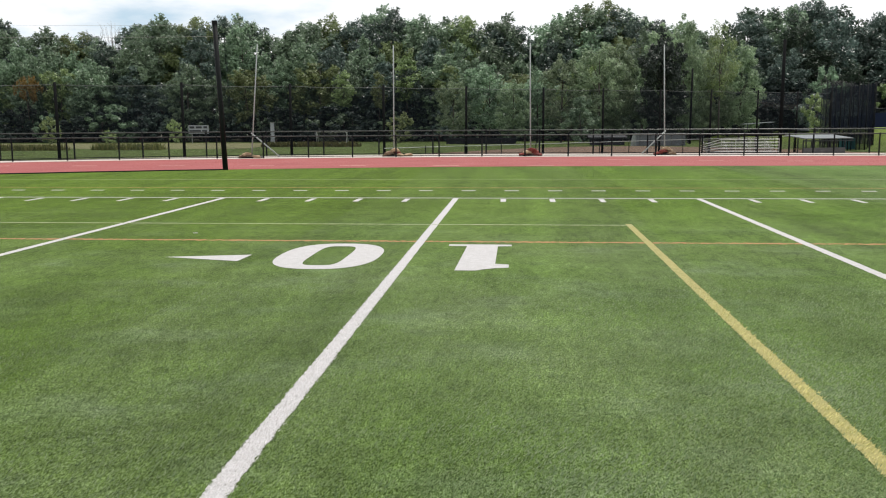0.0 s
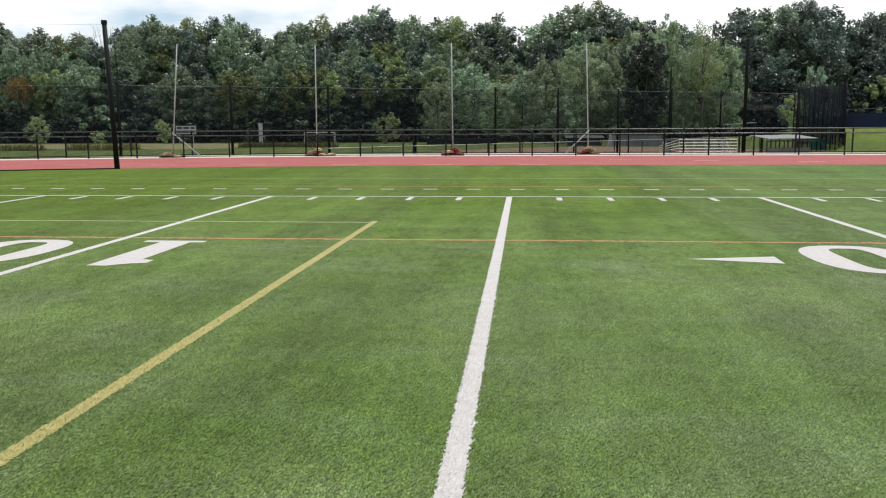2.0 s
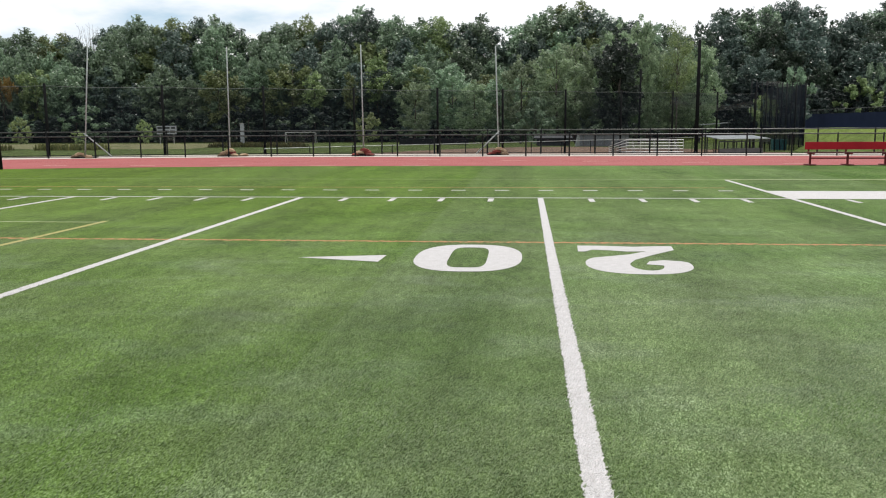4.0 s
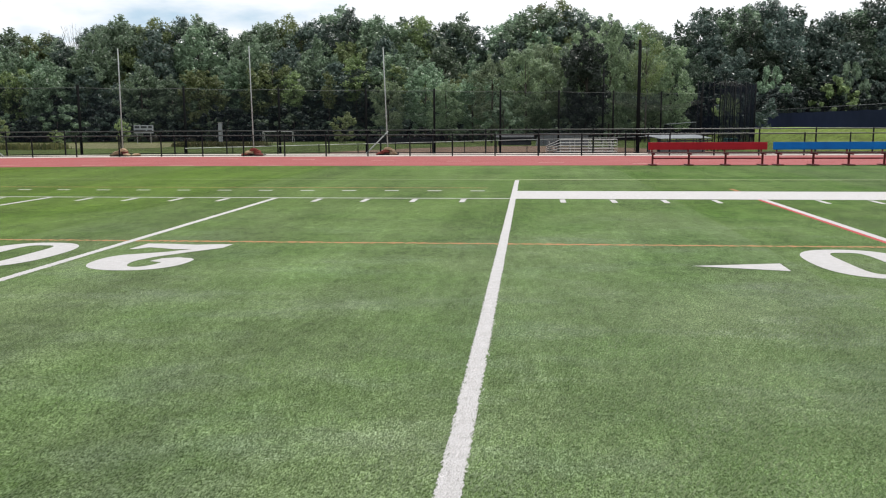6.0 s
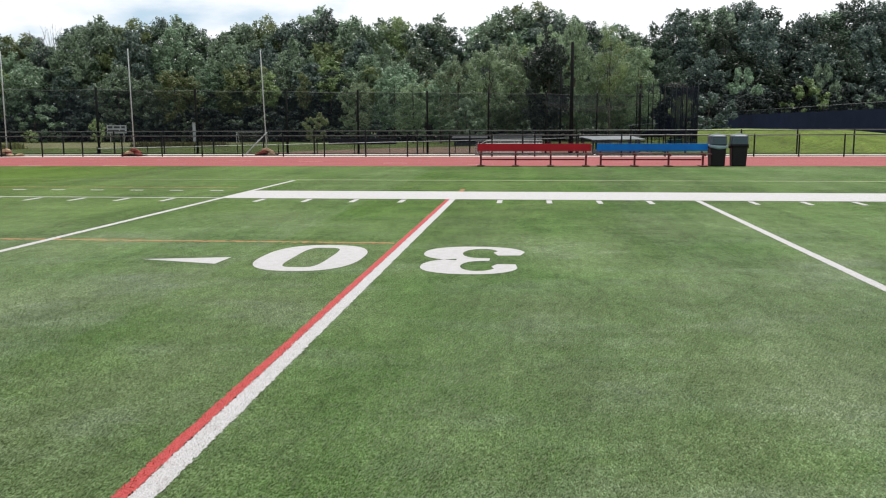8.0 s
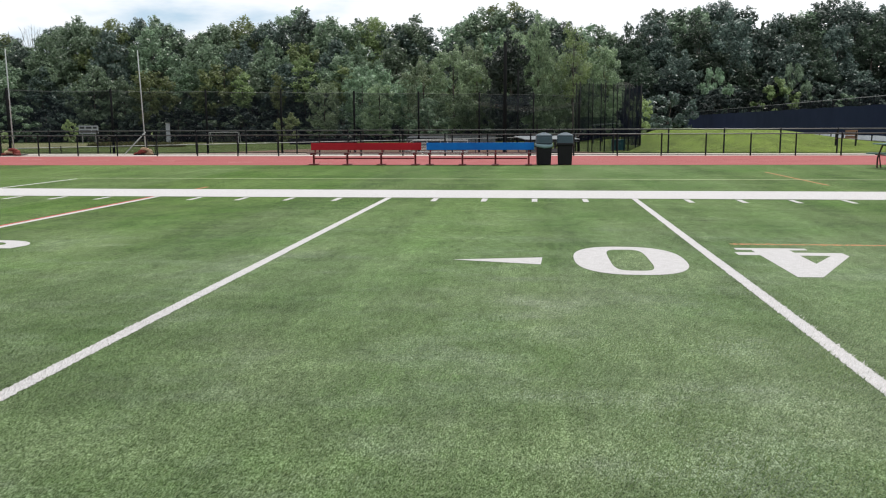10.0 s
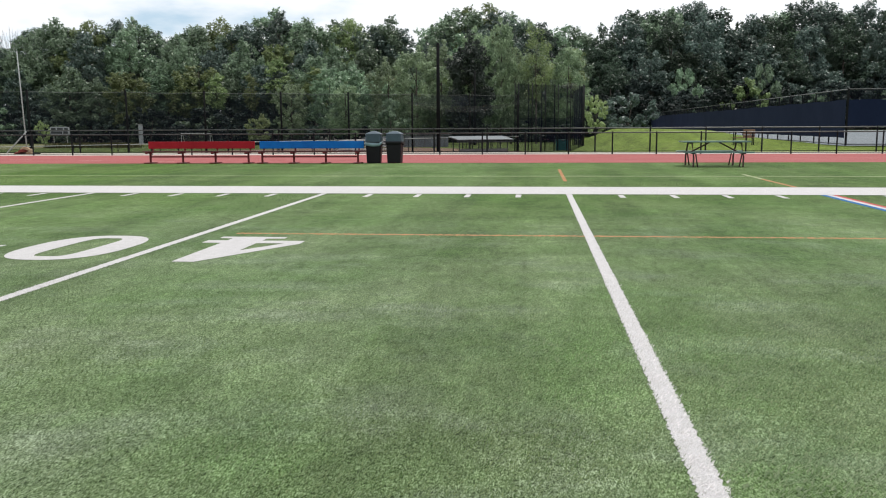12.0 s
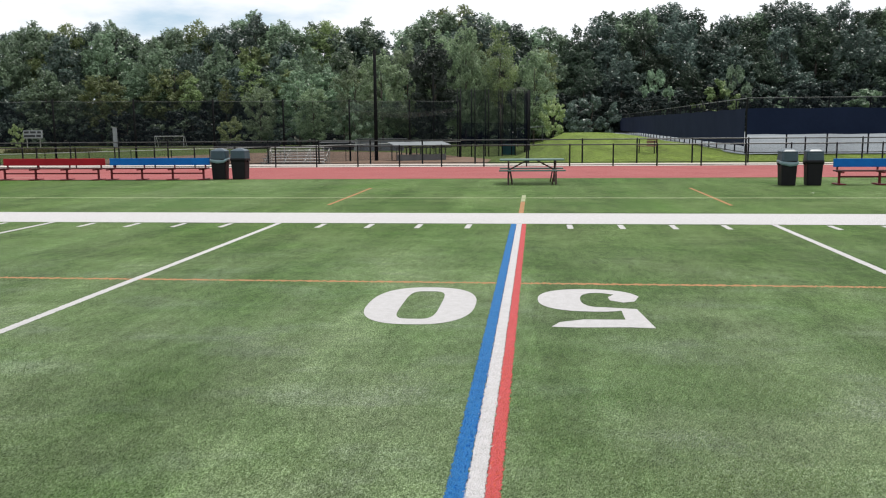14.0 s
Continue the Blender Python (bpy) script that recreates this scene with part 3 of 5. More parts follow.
def digit_three():
    top = arc(0.56, 1.34, 0.53, 0.46, 170, -75, 24, 2.3)
    low = arc(0.56, 0.50, 0.60, 0.50, 75, -170, 26, 2.3)
    inner_low = arc(0.48, 0.50, 0.22, 0.33, -150, 80, 14)
    inner_top = arc(0.46, 1.32, 0.20, 0.30, -80, 150, 14)
    return [filled(top + low + [(0.02, 0.62), (0.28, 0.64), (0.34, 0.44)] + inner_low + [(0.36, 0.84), (0.36, 1.0)] + inner_top + [(0.32, 1.34), (0.26, 1.20), (0.06, 1.20)])]


def digit_four():
    return [filled([(0.34, 0), (1.10, 0), (1.10, 0.12), (0.94, 0.14), (0.94, 0.30), (1.16, 0.30), (1.16, 0.50), (0.94, 0.50), (0.94, H), (0.72, H), (0.05, 0.52), (0.05, 0.30), (0.54, 0.30), (0.54, 0.14), (0.34, 0.12)],
                   [[(0.23, 0.50), (0.54, 0.50), (0.54, 1.02)]])]


def digit_five():
    low = arc(0.60, 0.56, 0.545, 0.56, 110, -165, 28, 2.4)
    inner = arc(0.50, 0.56, 0.20, 0.36, -120, 95, 14, 2.4)
    return [filled([(0.16, 0.98), (0.08, H), (0.30, 1.74), (0.80, 1.78), (1.02, H), (0.94, 1.58), (0.72, 1.46), (0.32, 1.44), (0.32, 1.06)] + low + [(0.14, 0.62), (0.26, 0.68), (0.39, 0.58), (0.40, 0.42), (0.33, 0.28)] + inner)]


DIGITS = {1: digit_one, 2: digit_two, 3: digit_three, 4: digit_four, 5: digit_five}


def field_number(k, value, arrow):
    """A pair of painted digits astride a yard line, with the arrow towards the nearer goal."""
    e = empty("field_number", k * YD, -6.33, 0.003, 180, label=f"white painted field number {value}0 on the turf", category="field number", group="field numbers", kind="structure")
    for name, bms, u in (("digit", DIGITS[value](), -1.47 if value > 1 else -1.31), ("digit", digit_zero(), 0.31)):
        bm = bms[0]
        if value in (2, 3) and u < 0:               # these two are cut slimmer
            bmesh.ops.scale(bm, vec=(0.94, 1, 1), space=Matrix.Translation((-1.12, 0, 0)), verts=bm.verts)
        bmesh.ops.scale(bm, vec=(1, 1.04, 1), verts=bm.verts)
        bmesh.ops.translate(bm, vec=(u, 0, 0), verts=bm.verts)
        part(name, bm, PAINT_WHITE, e)
    if arrow:
        v = {1: 0.08, 3: 0.16}.get(value, 0.0)      # some arrows are painted a little lower
        part("arrow", filled([(1.75, 0.85 + v), (1.77, 1.30 + v), (2.66, 1.06 + v)]), PAINT_WHITE, e, "white triangle pointing to the goal")
    return e


for k, value in ((0, 1), (2, 2), (4, 3), (6, 4), (8, 5)):
    field_number(k, value, value < 5)


# ---- fences along the track ----
def fence(name, xs, yf, height, rail_r, post_r, material, label, foot=0.0, mesh=True, group=""):
    """Posts with a top and a bottom rail following a curve, and thin chain link between."""
    e = empty(name, xs[0], yf(xs[0]), foot, 0, label=label, category="fence", group=group)
    o = Vector((xs[0], yf(xs[0]), foot))
    me = None
    for x in xs:
        if me is None:
            bm = bmesh.new()
            tube(bm, (0, 0, -0.25), (0, 0, height), post_r, seg=8)
            tube(bm, (0, 0, height - 0.01), (0, 0, height + 0.05), post_r * 1.35, post_r * 0.5, 8)
            p = part("post", bm, material, e)
            me = p.data
        else:
            p = share("post", me, e, Matrix.Translation(Vector((x, yf(x), foot)) - o))
    for nm, z, r in (("top_rail", height, rail_r), ("bottom_rail", 0.06, rail_r * 0.6)):
        bm = bmesh.new()
        path_tube(bm, [Vector((x, yf(x), foot + z)) - o for x in xs], r)
        part(nm, bm, RAIL_STEEL if nm == "top_rail" else material, e, smooth=True)
    if mesh:
        bm = bmesh.new()
        lo = [bm.verts.new(Vector((x, yf(x) + 0.03, foot + 0.06)) - o) for x in xs]
        hi = [bm.verts.new(Vector((x, yf(x) + 0.03, foot + height)) - o) for x in xs]
        for i in range(len(xs) - 1):
            bm.faces.new((lo[i], lo[i + 1], hi[i + 1], hi[i]))
        part("chain_link", bm, LINK, e)
    return e


fence("inner_fence", [-35.32 + 1.841 * i for i in range(63)], inner_fence_y, 0.92, 0.028, 0.032, BLACK_STEEL, "low black post and rail fence beside the track")
fence("outer_fence", [-39.51 + 2.453 * i for i in range(52)], outer_fence_y, 1.10, 0.030, 0.036, BLACK_STEEL, "black chain link fence behind the concrete strip")

# ---- tall black net pole at the bend, with its cables ----
net_pole = empty("net_pole", -8.05, 10.25, 0, 0, label="tall black net pole leaning a little, at the turf edge", category="pole")
bm = bmesh.new()
tube(bm, (0, 0, -0.2), (-0.18, 0.05, 4.55), 0.085, 0.07, 12)
part("pole", bm, BLACK_STEEL, net_pole, smooth=True)
bm = bmesh.new()
tube(bm, (-0.18, 0.05, 4.5), (-0.18, 0.05, 4.62), 0.095, 0.085, 12)
part("cap", bm, BLACK_STEEL, net_pole)
bm = bmesh.new()
for i in range(5):
    box(bm, 0.0 - 0.035 * i + 0.12, 0.03, 2.2 + 0.45 * i, 0.05, 0.03, 0.5, Matrix.Rotation(radians(2), 4, "Y"))
part("furled_net", bm, NET_DARK, net_pole, "dark net gathered along the pole")
net_pole_b = empty("net_pole", -24.5, 3.2, 0, 0, label="tall black net pole further round the bend", category="pole")
bm = bmesh.new()
tube(bm, (0, 0, -0.2), (0, 0, 4.9), 0.085, 0.07, 12)
part("pole", bm, BLACK_STEEL, net_pole_b, smooth=True)
for dz in (0.0, 0.35):
    bm = bmesh.new()
    a, b = Vector((-8.23, 10.3, 4.5 - dz)), Vector((-24.5, 3.2, 4.85 - dz))
    path_tube(bm, [a.lerp(b, i / 12) - Vector((0, 0, 0.35 * math.sin(math.pi * i / 12))) for i in range(13)], 0.0035, 5)
    tagged(obj("net_cable", bm, GALV), "thin sagging cable between the net poles", "cable")


bm = bmesh.new()
path_tube(bm, [(x, turf_edge(x) - 0.12 + 0.03 * math.sin(x * 3), 0.012) for x in [-8.05 - 0.6 * i for i in range(30)]], 0.024, 7)
tagged(obj("ground_net_roll", bm, BLACK_STEEL, True), "black net rolled up along the turf edge", "net")


# ---- pale poles with sandbags on the strip ----
def bag_mesh(seed):
    """A filled, slumped sandbag."""
    r = random.Random(seed)
    bm = bmesh.new()
    bmesh.ops.create_cube(bm, size=1.0)
    bmesh.ops.subdivide_edges(bm, edges=list(bm.edges), cuts=4, use_grid_fill=True)
    for v in bm.verts:
        c = v.co.copy()
        p = Vector((c.x * 0.44, c.y * 0.27, c.z * 0.16))
        f = 1 - 0.35 * (abs(c.x) * 2) ** 4 - 0.15 * (abs(c.y) * 2) ** 4
        p.z *= f
        p.y *= 1 - 0.2 * (abs(c.x) * 2) ** 3
        p += Vector((0, 0, -0.05 * (c.x * 2) ** 2))
        v.co = p + 0.03 * noise.noise_vector(c * 3 + Vector((seed, 0, 0)))
    me = bpy.data.meshes.new("sandbag")
    bm.to_mesh(me)
    bm.free()
    me.shade_smooth()
    return me


def ball_pole(x, y, lean, height, bags, red, brace=0):
    """A pale pole that stands in a heap of sandbags."""
    e = empty("ball_net_pole", x, y, 0.012, 0, label="tall weathered white pole weighted with sandbags", category="pole", group="white poles")
    bm = bmesh.new()
    tube(bm, (0, 0, 0.0), (lean, 0, height), 0.030, 0.024, 10)
    part("pole", bm, POLE_WHITE, e, smooth=True)
    bm = bmesh.new()
    box(bm, 0, 0, 0.03, 0.9, 0.7, 0.05, bevel=0.01)
    part("base_plate", bm, BLACK_STEEL, e)
    if brace:
        bm = bmesh.new()
        tube(bm, (brace, -0.05, 0.05), (0.02, 0, 1.05), 0.03, 0.03, 8)
        part("brace", bm, POLE_WHITE, e, smooth=True)
    r = random.Random(int(x * 10))
    spots = [(-0.30, -0.12, 0.06, 18), (0.27, -0.16, 0.06, -22), (-0.04, 0.20, 0.06, 80), (-0.12, -0.10, 0.17, 34), (0.16, 0.0, 0.18, -30), (0.03, -0.06, 0.28, 12), (0.58, 0.02, 0.06, 60)][:bags]
    for i, (dx, dy, dz, turn) in enumerate(spots):
        me = bag_mesh(int(x * 7) + i)
        cloth = SANDBAG_RED if i in red else SANDBAG
        me.materials.append(cloth)
        b = new("sandbag", me)
        b.matrix_world = pose(x + dx + r.uniform(-.05, .05), y + dy - 0.1, 0.012 + dz, r.uniform(-6, 6), r.uniform(-9, 9), turn + r.uniform(-15, 15))
        b.scale = (0.86, 0.9, 0.82)
        tagged(b, "slumped red sandbag at a pole foot" if i in red else "slumped tan sandbag at a pole foot", "sandbag", "sandbags")
    return e


ball_pole(-10.12, 19.6, 0.42, 4.75, 4, (), 1.25)
ball_pole(-4.22, 21.2, 0.03, 4.75, 7, (4,))
ball_pole(1.75, 21.5, -0.06, 4.8, 6, (0, 1, 2, 4, 5))
ball_pole(7.66, 22.45, -0.16, 4.75, 6, (0, 3), -1.0)


# ---- team benches, bins, picnic table ----
def team_bench(x, y, turn, plank, colour, L=3.67):
    """A long bench: four steel frames, a plank seat and one broad back board."""
    e = empty("team_bench", x, y, 0.006, turn, label=f"long {colour} bench with dark red steel legs by the track", category="bench", group="team benches")
    bm = bmesh.new()
    box(bm, L / 2 - 0.05, 0.17, 0.62, L, 0.04, 0.245, bevel=0.008)
    part("backrest", bm, plank, e, f"{colour} painted back board")
    bm = bmesh.new()
    box(bm, L / 2 - 0.05, -0.13, 0.405, L + 0.12, 0.25, 0.042, bevel=0.01)
    part("seat_plank", bm, SEAT_DARK, e)
    bm = bmesh.new()
    box(bm, L / 2 - 0.1, 0.02, 0.22, L - 0.35, 0.04, 0.045)
    part("lower_rail", bm, BENCH_FRAME, e)
    for i in range(4):
        bm = bmesh.new()
        q = 0.08 + i * (L - 0.31) / 3
        box(bm, q, 0.0, 0.19, 0.06, 0.06, 0.40, bevel=0.006)
        box(bm, q, -0.12, 0.365, 0.05, 0.5, 0.045, bevel=0.006)
        box(bm, q, 0.21, 0.54, 0.05, 0.035, 0.38, bevel=0.006)
        box(bm, q, 0.17, 0.365, 0.05, 0.12, 0.045, bevel=0.006)
        box(bm, q, 0.0, 0.015, 0.22, 0.62, 0.03, bevel=0.006)
        part("leg_frame", bm, BENCH_FRAME, e)
    return e


def rounded_ring(bm, half, z, n=6, p=4.0):
    return [bm.verts.new((*q, z)) for q in arc(0, 0, half, half, 0, 360 - 360 / (n * 4), n * 4 - 1, p)]


def bridge(bm, rings, cap=True):
    for a, b in zip(rings, rings[1:]):
        k = len(a)
        for i in range(k):
            bm.faces.new((a[i], a[(i + 1) % k], b[(i + 1) % k], b[i]))
    if cap:
        bm.faces.new(rings[-1])
        bm.faces.new(rings[0][::-1])
    return bm


def litter_bin(x, y, z, turn, sag, k=1.0):
    """A tapered square bin under a square hood with a hipped top, the liner folded out over the rim."""
    e = empty("litter_bin", x, y, z, turn, label="black square litter bin with slate blue hood and hanging liner" if sag else "black square litter bin with slate blue hood", category="litter bin", group="litter bins")
    bm = bmesh.new()
    bridge(bm, [rounded_ring(bm, h, q, 6, 9.0) for h, q in ((0.245, 0.0), (0.255, 0.02), (0.285, 0.62), (0.31, 0.64), (0.31, 0.70), (0.29, 0.71))])
    body = part("body", bm, BIN_BLACK, e)
    bm = bmesh.new()
    rings = []
    for h, q in ((0.292, 0.63), (0.318, 0.64), (0.316, 0.72), (0.295, 0.735)):
        ring = rounded_ring(bm, h, q, 6, 9.0)
        for v in ring:
            if v.co.y < 0 and sag:
                v.co.z -= 0.08 * (1 - (v.co.x / 0.36) ** 2) * smooth01(-v.co.y / 0.25) * (1 + 0.3 * math.sin(v.co.x * 11))
                v.co.y -= 0.02
        rings.append(ring)
    bridge(bm, rings)
    part("liner", bm, LINER if sag else BIN_BLACK, e, "pale bag edge hanging over the rim" if sag else "", smooth=True)
    bm = bmesh.new()
    bridge(bm, [rounded_ring(bm, h, q, 6, 9.0) for h, q in ((0.285, 0.70), (0.305, 0.72), (0.290, 0.945), (0.30, 0.955), (0.295, 0.985), (0.20, 1.03), (0.05, 1.075))])
    lid = part("lid", bm, BIN_LID, e, "slate blue hood")
    bm = bmesh.new()
    box(bm, 0, -0.300, 0.84, 0.40, 0.012, 0.15, bevel=0.004)
    part("flap", bm, BIN_LID, lid)
    for s in (-1, 1):
        bm = bmesh.new()
        box(bm, s * 0.325, 0, 0.62, 0.05, 0.16, 0.06, bevel=0.01)
        part("handle", bm, BIN_BLACK, body)
    e.scale = (k, k, 1.0)
    return e


def picnic_table(x, y, turn):
    """A park table: planked top and two planked seats on bent tube frames."""
    e = empty("picnic_table", x, y, 0.0, turn, label="weathered green picnic table with attached seats on the turf", category="picnic table")
    L = 1.98
    for i in range(4):
        bm = bmesh.new()
        box(bm, 0, -0.285 + 0.19 * i, 0.735, L, 0.175, 0.038, bevel=0.008)
        part("tabletop_plank", bm, PLANK_GREY, e)
    for s in (-1, 1):
        bm = bmesh.new()
        box(bm, 0, s * 0.66, 0.43, L + 0.02, 0.24, 0.04, bevel=0.008)
        part("seat_plank", bm, PLANK_GREY, e)
    for s in (-1, 1):
        bm = bmesh.new()
        q = s * 0.72
        path_tube(bm, [(q, -0.60, 0.0), (q, -0.60, 0.30), (q, -0.30, 0.70), (q, 0.30, 0.70), (q, 0.60, 0.30), (q, 0.60, 0.0)], 0.026, 8)
        tube(bm, (q, -0.76, 0.405), (q, 0.76, 0.405), 0.024)
        tube(bm, (q - s * 0.12, -0.62, 0.0), (q - s * 0.05, -0.62, 0.40), 0.02)
        tube(bm, (q - s * 0.12, 0.62, 0.0), (q - s * 0.05, 0.62, 0.40), 0.02)
        part("leg_frame", bm, TABLE_STEEL, e, smooth=True)
        bm = bmesh.new()
        tube(bm, (q, 0, 0.41), (s * 0.15, 0, 0.71), 0.022)
        part("brace", bm, TABLE_STEEL, e)
    return e


team_bench(17.99, 12.95, -0.3, BENCH_RED, "red", 3.83)
team_bench(22.0, 12.92, 0.4, BENCH_BLUE, "blue", 3.64)
litter_bin(25.91, 13.25, 0.006, 3, True, 0.91)
litter_bin(26.62, 13.30, 0.006, -2, False, 0.91)
picnic_table(36.75, 10.95, 1.5)
litter_bin(44.12, 10.0, 0.0, 2, True, 0.80)
litter_bin(44.86, 10.05, 0.0, -3, False, 0.80)
team_bench(45.58, 10.25, -1.0, BENCH_BLUE, "blue")


# ---- ball field: nets, backstop, batting cage, dugout, bleachers ----
def gz(x, y):
    return terrain(x, y)


def net_line(name, pts, top, r, netmat, label, cat="net", sag=0.12, top_r=0.010):
    """A line of tall posts carrying a net below a sagging top cable; top gives the net's upper edge at x."""
    x0, y0 = pts[0]
    e = empty(name, x0, y0, 0, 0, label=label, category=cat)
    o = Vector((x0, y0, 0))
    for x, y in pts:
        bm = bmesh.new()
        tube(bm, Vector((x, y, gz(x, y) - 0.3)) - o, Vector((x, y, top(x) + 0.12)) - o, r, r * 0.85, 8)
        part("post", bm, WOOD_POLE, e, smooth=True)
    rows = []
    for (xa, ya), (xb, yb) in zip(pts, pts[1:]):
        n = 8
        for i in range(n + (1 if (xb, yb) == pts[-1] else 0)):
            t = i / n
            x, y = xa + (xb - xa) * t, ya + (yb - ya) * t
            rows.append((Vector((x, y + 0.05, gz(x, y))) - o, Vector((x, y + 0.05, top(x) - sag * math.sin(math.pi * t))) - o))
    bm = bmesh.new()
    lo, hi = [bm.verts.new(a) for a, b in rows], [bm.verts.new(b) for a, b in rows]
    for i in range(len(rows) - 1):
        bm.faces.new((lo[i], lo[i + 1], hi[i + 1], hi[i]))
    part("netting", bm, netmat, e)
    bm = bmesh.new()
    path_tube(bm, [b for a, b in rows], top_r, 5)
    part("top_cable", bm, CABLE, e)
    return e


# one line of poles runs from the bend of the track to the batting cage
NET_POLES = [(-32.0, 16.5), (-26.2, 20.3), (-21.2, 24.2), (-15.9, 26.8), (-11.3, 30.7), (-6.7, 34.5), (-2.06, 38.6), (2.9, 42.4), (7.2, 45.9), (11.8, 49.8), (16.3, 53.5), (20.94, 57.5), (25.5, 62.0), (29.7, 66.0)]


def net_y(x):
    """The net line's y at x."""
    for (xa, ya), (xb, yb) in zip(NET_POLES, NET_POLES[1:]):
        if x <= xb:
            break
    return ya + (yb - ya) * (x - xa) / (xb - xa)


ball_net = net_line("ball_net", NET_POLES, lambda x: 3.64 + 0.012 * x, 0.085, NET_DARK, "long dark ball net on black poles beside the ball field", sag=0.07)
rows = []
bm = bmesh.new()
for i in range(13):
    x = 21.1 + 4.3 * i / 12
    rows.append([bm.verts.new((x + 32.0, net_y(x) - 16.5 - 0.06, z)) for z in (2.95 + 0.05 * math.sin(i * 1.3), 3.82 - 0.06 * math.sin(math.pi * i / 12))])
for (a0, a1), (b0, b1) in zip(rows, rows[1:]):
    bm.faces.new((a0, b0, b1, a1))
part("faded_panel", bm, NET_FADED, ball_net, "faded grey net panel")
rows = []
bm = bmesh.new()                                    # net torn loose, hanging in a curve
for i in range(15):
    t = i / 14
    x = 20.6 + 9.4 * t
    dip = math.sin(math.pi * t) ** 0.8
    rows.append([bm.verts.new((x + 32.0, net_y(x) - 16.5 - 0.3, z)) for z in (3.05 - 0.75 * dip + 0.2 * t, 3.3 - 0.5 * dip + 0.2 * t)])
for (a0, a1), (b0, b1) in zip(rows, rows[1:]):
    bm.faces.new((a0, b0, b1, a1))
part("loose_net", bm, NET_ROOF, ball_net, "pale net hanging loose")
lone = empty("timber_pole", 23.4, 98.0, gz(23.4, 98), 0, label="slim dark timber pole before the trees", category="pole")
bm = bmesh.new()
tube(bm, (0, 0, -0.4), (0.05, 0, 9.6), 0.16, 0.11, 10)
part("pole", bm, WOOD_POLE, lone, smooth=True)


def batting_cage(x, y, turn, length, depth, height):
    """Two rows of thin posts with net walls, and a darker lower screen."""
    g = gz(x, y) - 0.05
    e = empty("batting_cage", x, y, g, turn, label="tall batting cage of thin posts draped in dark netting", category="batting cage")
    me = None
    for i in range(6):
        for q in (0.0, depth):
            if me is None:
                bm = bmesh.new()
                tube(bm, (0, 0, -0.4), (0, 0, height + 0.15), 0.055, 0.045, 8)
                me = part("post", bm, BLACK_STEEL, e, smooth=True).data
            else:
                share("post", me, e, Matrix.Translation((length * i / 5, q, 0)))
    for q in (0.0,):
        for nm, z0, z1, off, m in (("net_wall", 0.0, height, 0.09, NET_MID), ("lower_screen", 1.2, 3.3, 0.13, NET_LOW)):
            bm = bmesh.new()
            box(bm, length / 2, q + off, (z0 + z1) / 2, length, 0.015, z1 - z0)
            part(nm, bm, m, e)
    for q in (0.0, length):
        bm = bmesh.new()
        box(bm, q, depth / 2, height / 2, 0.015, depth, height)
        part("net_wall", bm, NET_MID, e)
    return e


batting_cage(29.8, 66.0, 44.5, 8.8, 0.5, 6.4)


def cage_screen(x, y, length, height):
    """The long dark side of the cage running away from the field, with slack pale netting on top."""
    g = gz(x, y) - 0.1
    e = empty("cage_screen", x, y, g, 92.2, label="long dark cage side screen with slack pale net on top", category="screen")
    me = None
    for i in range(6):
        if me is None:
            bm = bmesh.new()
            tube(bm, (0, 0, -0.6), (0, 0, height + 0.1), 0.05, 0.045, 8)
            me = part("post", bm, BLACK_STEEL, e, smooth=True).data
        else:
            share("post", me, e, Matrix.Translation((length * i / 5, 0, 0)))
    bm = bmesh.new()
    box(bm, length / 2, -0.1, height / 2 - 0.3, length, 0.02, height + 0.6)
    part("screen_cloth", bm, NET_SIDE, e)
    bm = bmesh.new()
    n = 8
    vs = [[bm.verts.new((length * (0.25 + 0.7 * i / n), 2.0 * j / n, height + 0.8 * math.sin(math.pi * (0.25 + 0.6 * j / n)) * math.sin(math.pi * i / n) - 0.1)) for i in range(n + 1)] for j in range(n + 1)]
    for j in range(n):
        for i in range(n):
            bm.faces.new((vs[j][i], vs[j][i + 1], vs[j + 1][i + 1], vs[j + 1][i]))
    part("slack_net", bm, NET_ROOF, e, "pale slack netting")
    return e


cage_screen(36.2, 72.8, 13.4, 6.3)

light_pole = empty("light_pole", 23.09, 58.25, gz(23.1, 58.2), 0, label="tall dark timber pole beside the dugout", category="pole")
bm = bmesh.new()
tube(bm, (0, 0, -0.4), (0, 0, 9.4), 0.17, 0.13, 12)
part("pole", bm, WOOD_POLE, light_pole, smooth=True)
bm = bmesh.new()
tube(bm, (0, 0, 9.35), (0, 0, 9.5), 0.14, 0.10, 12)
part("cap", bm, BLACK_STEEL, light_pole)


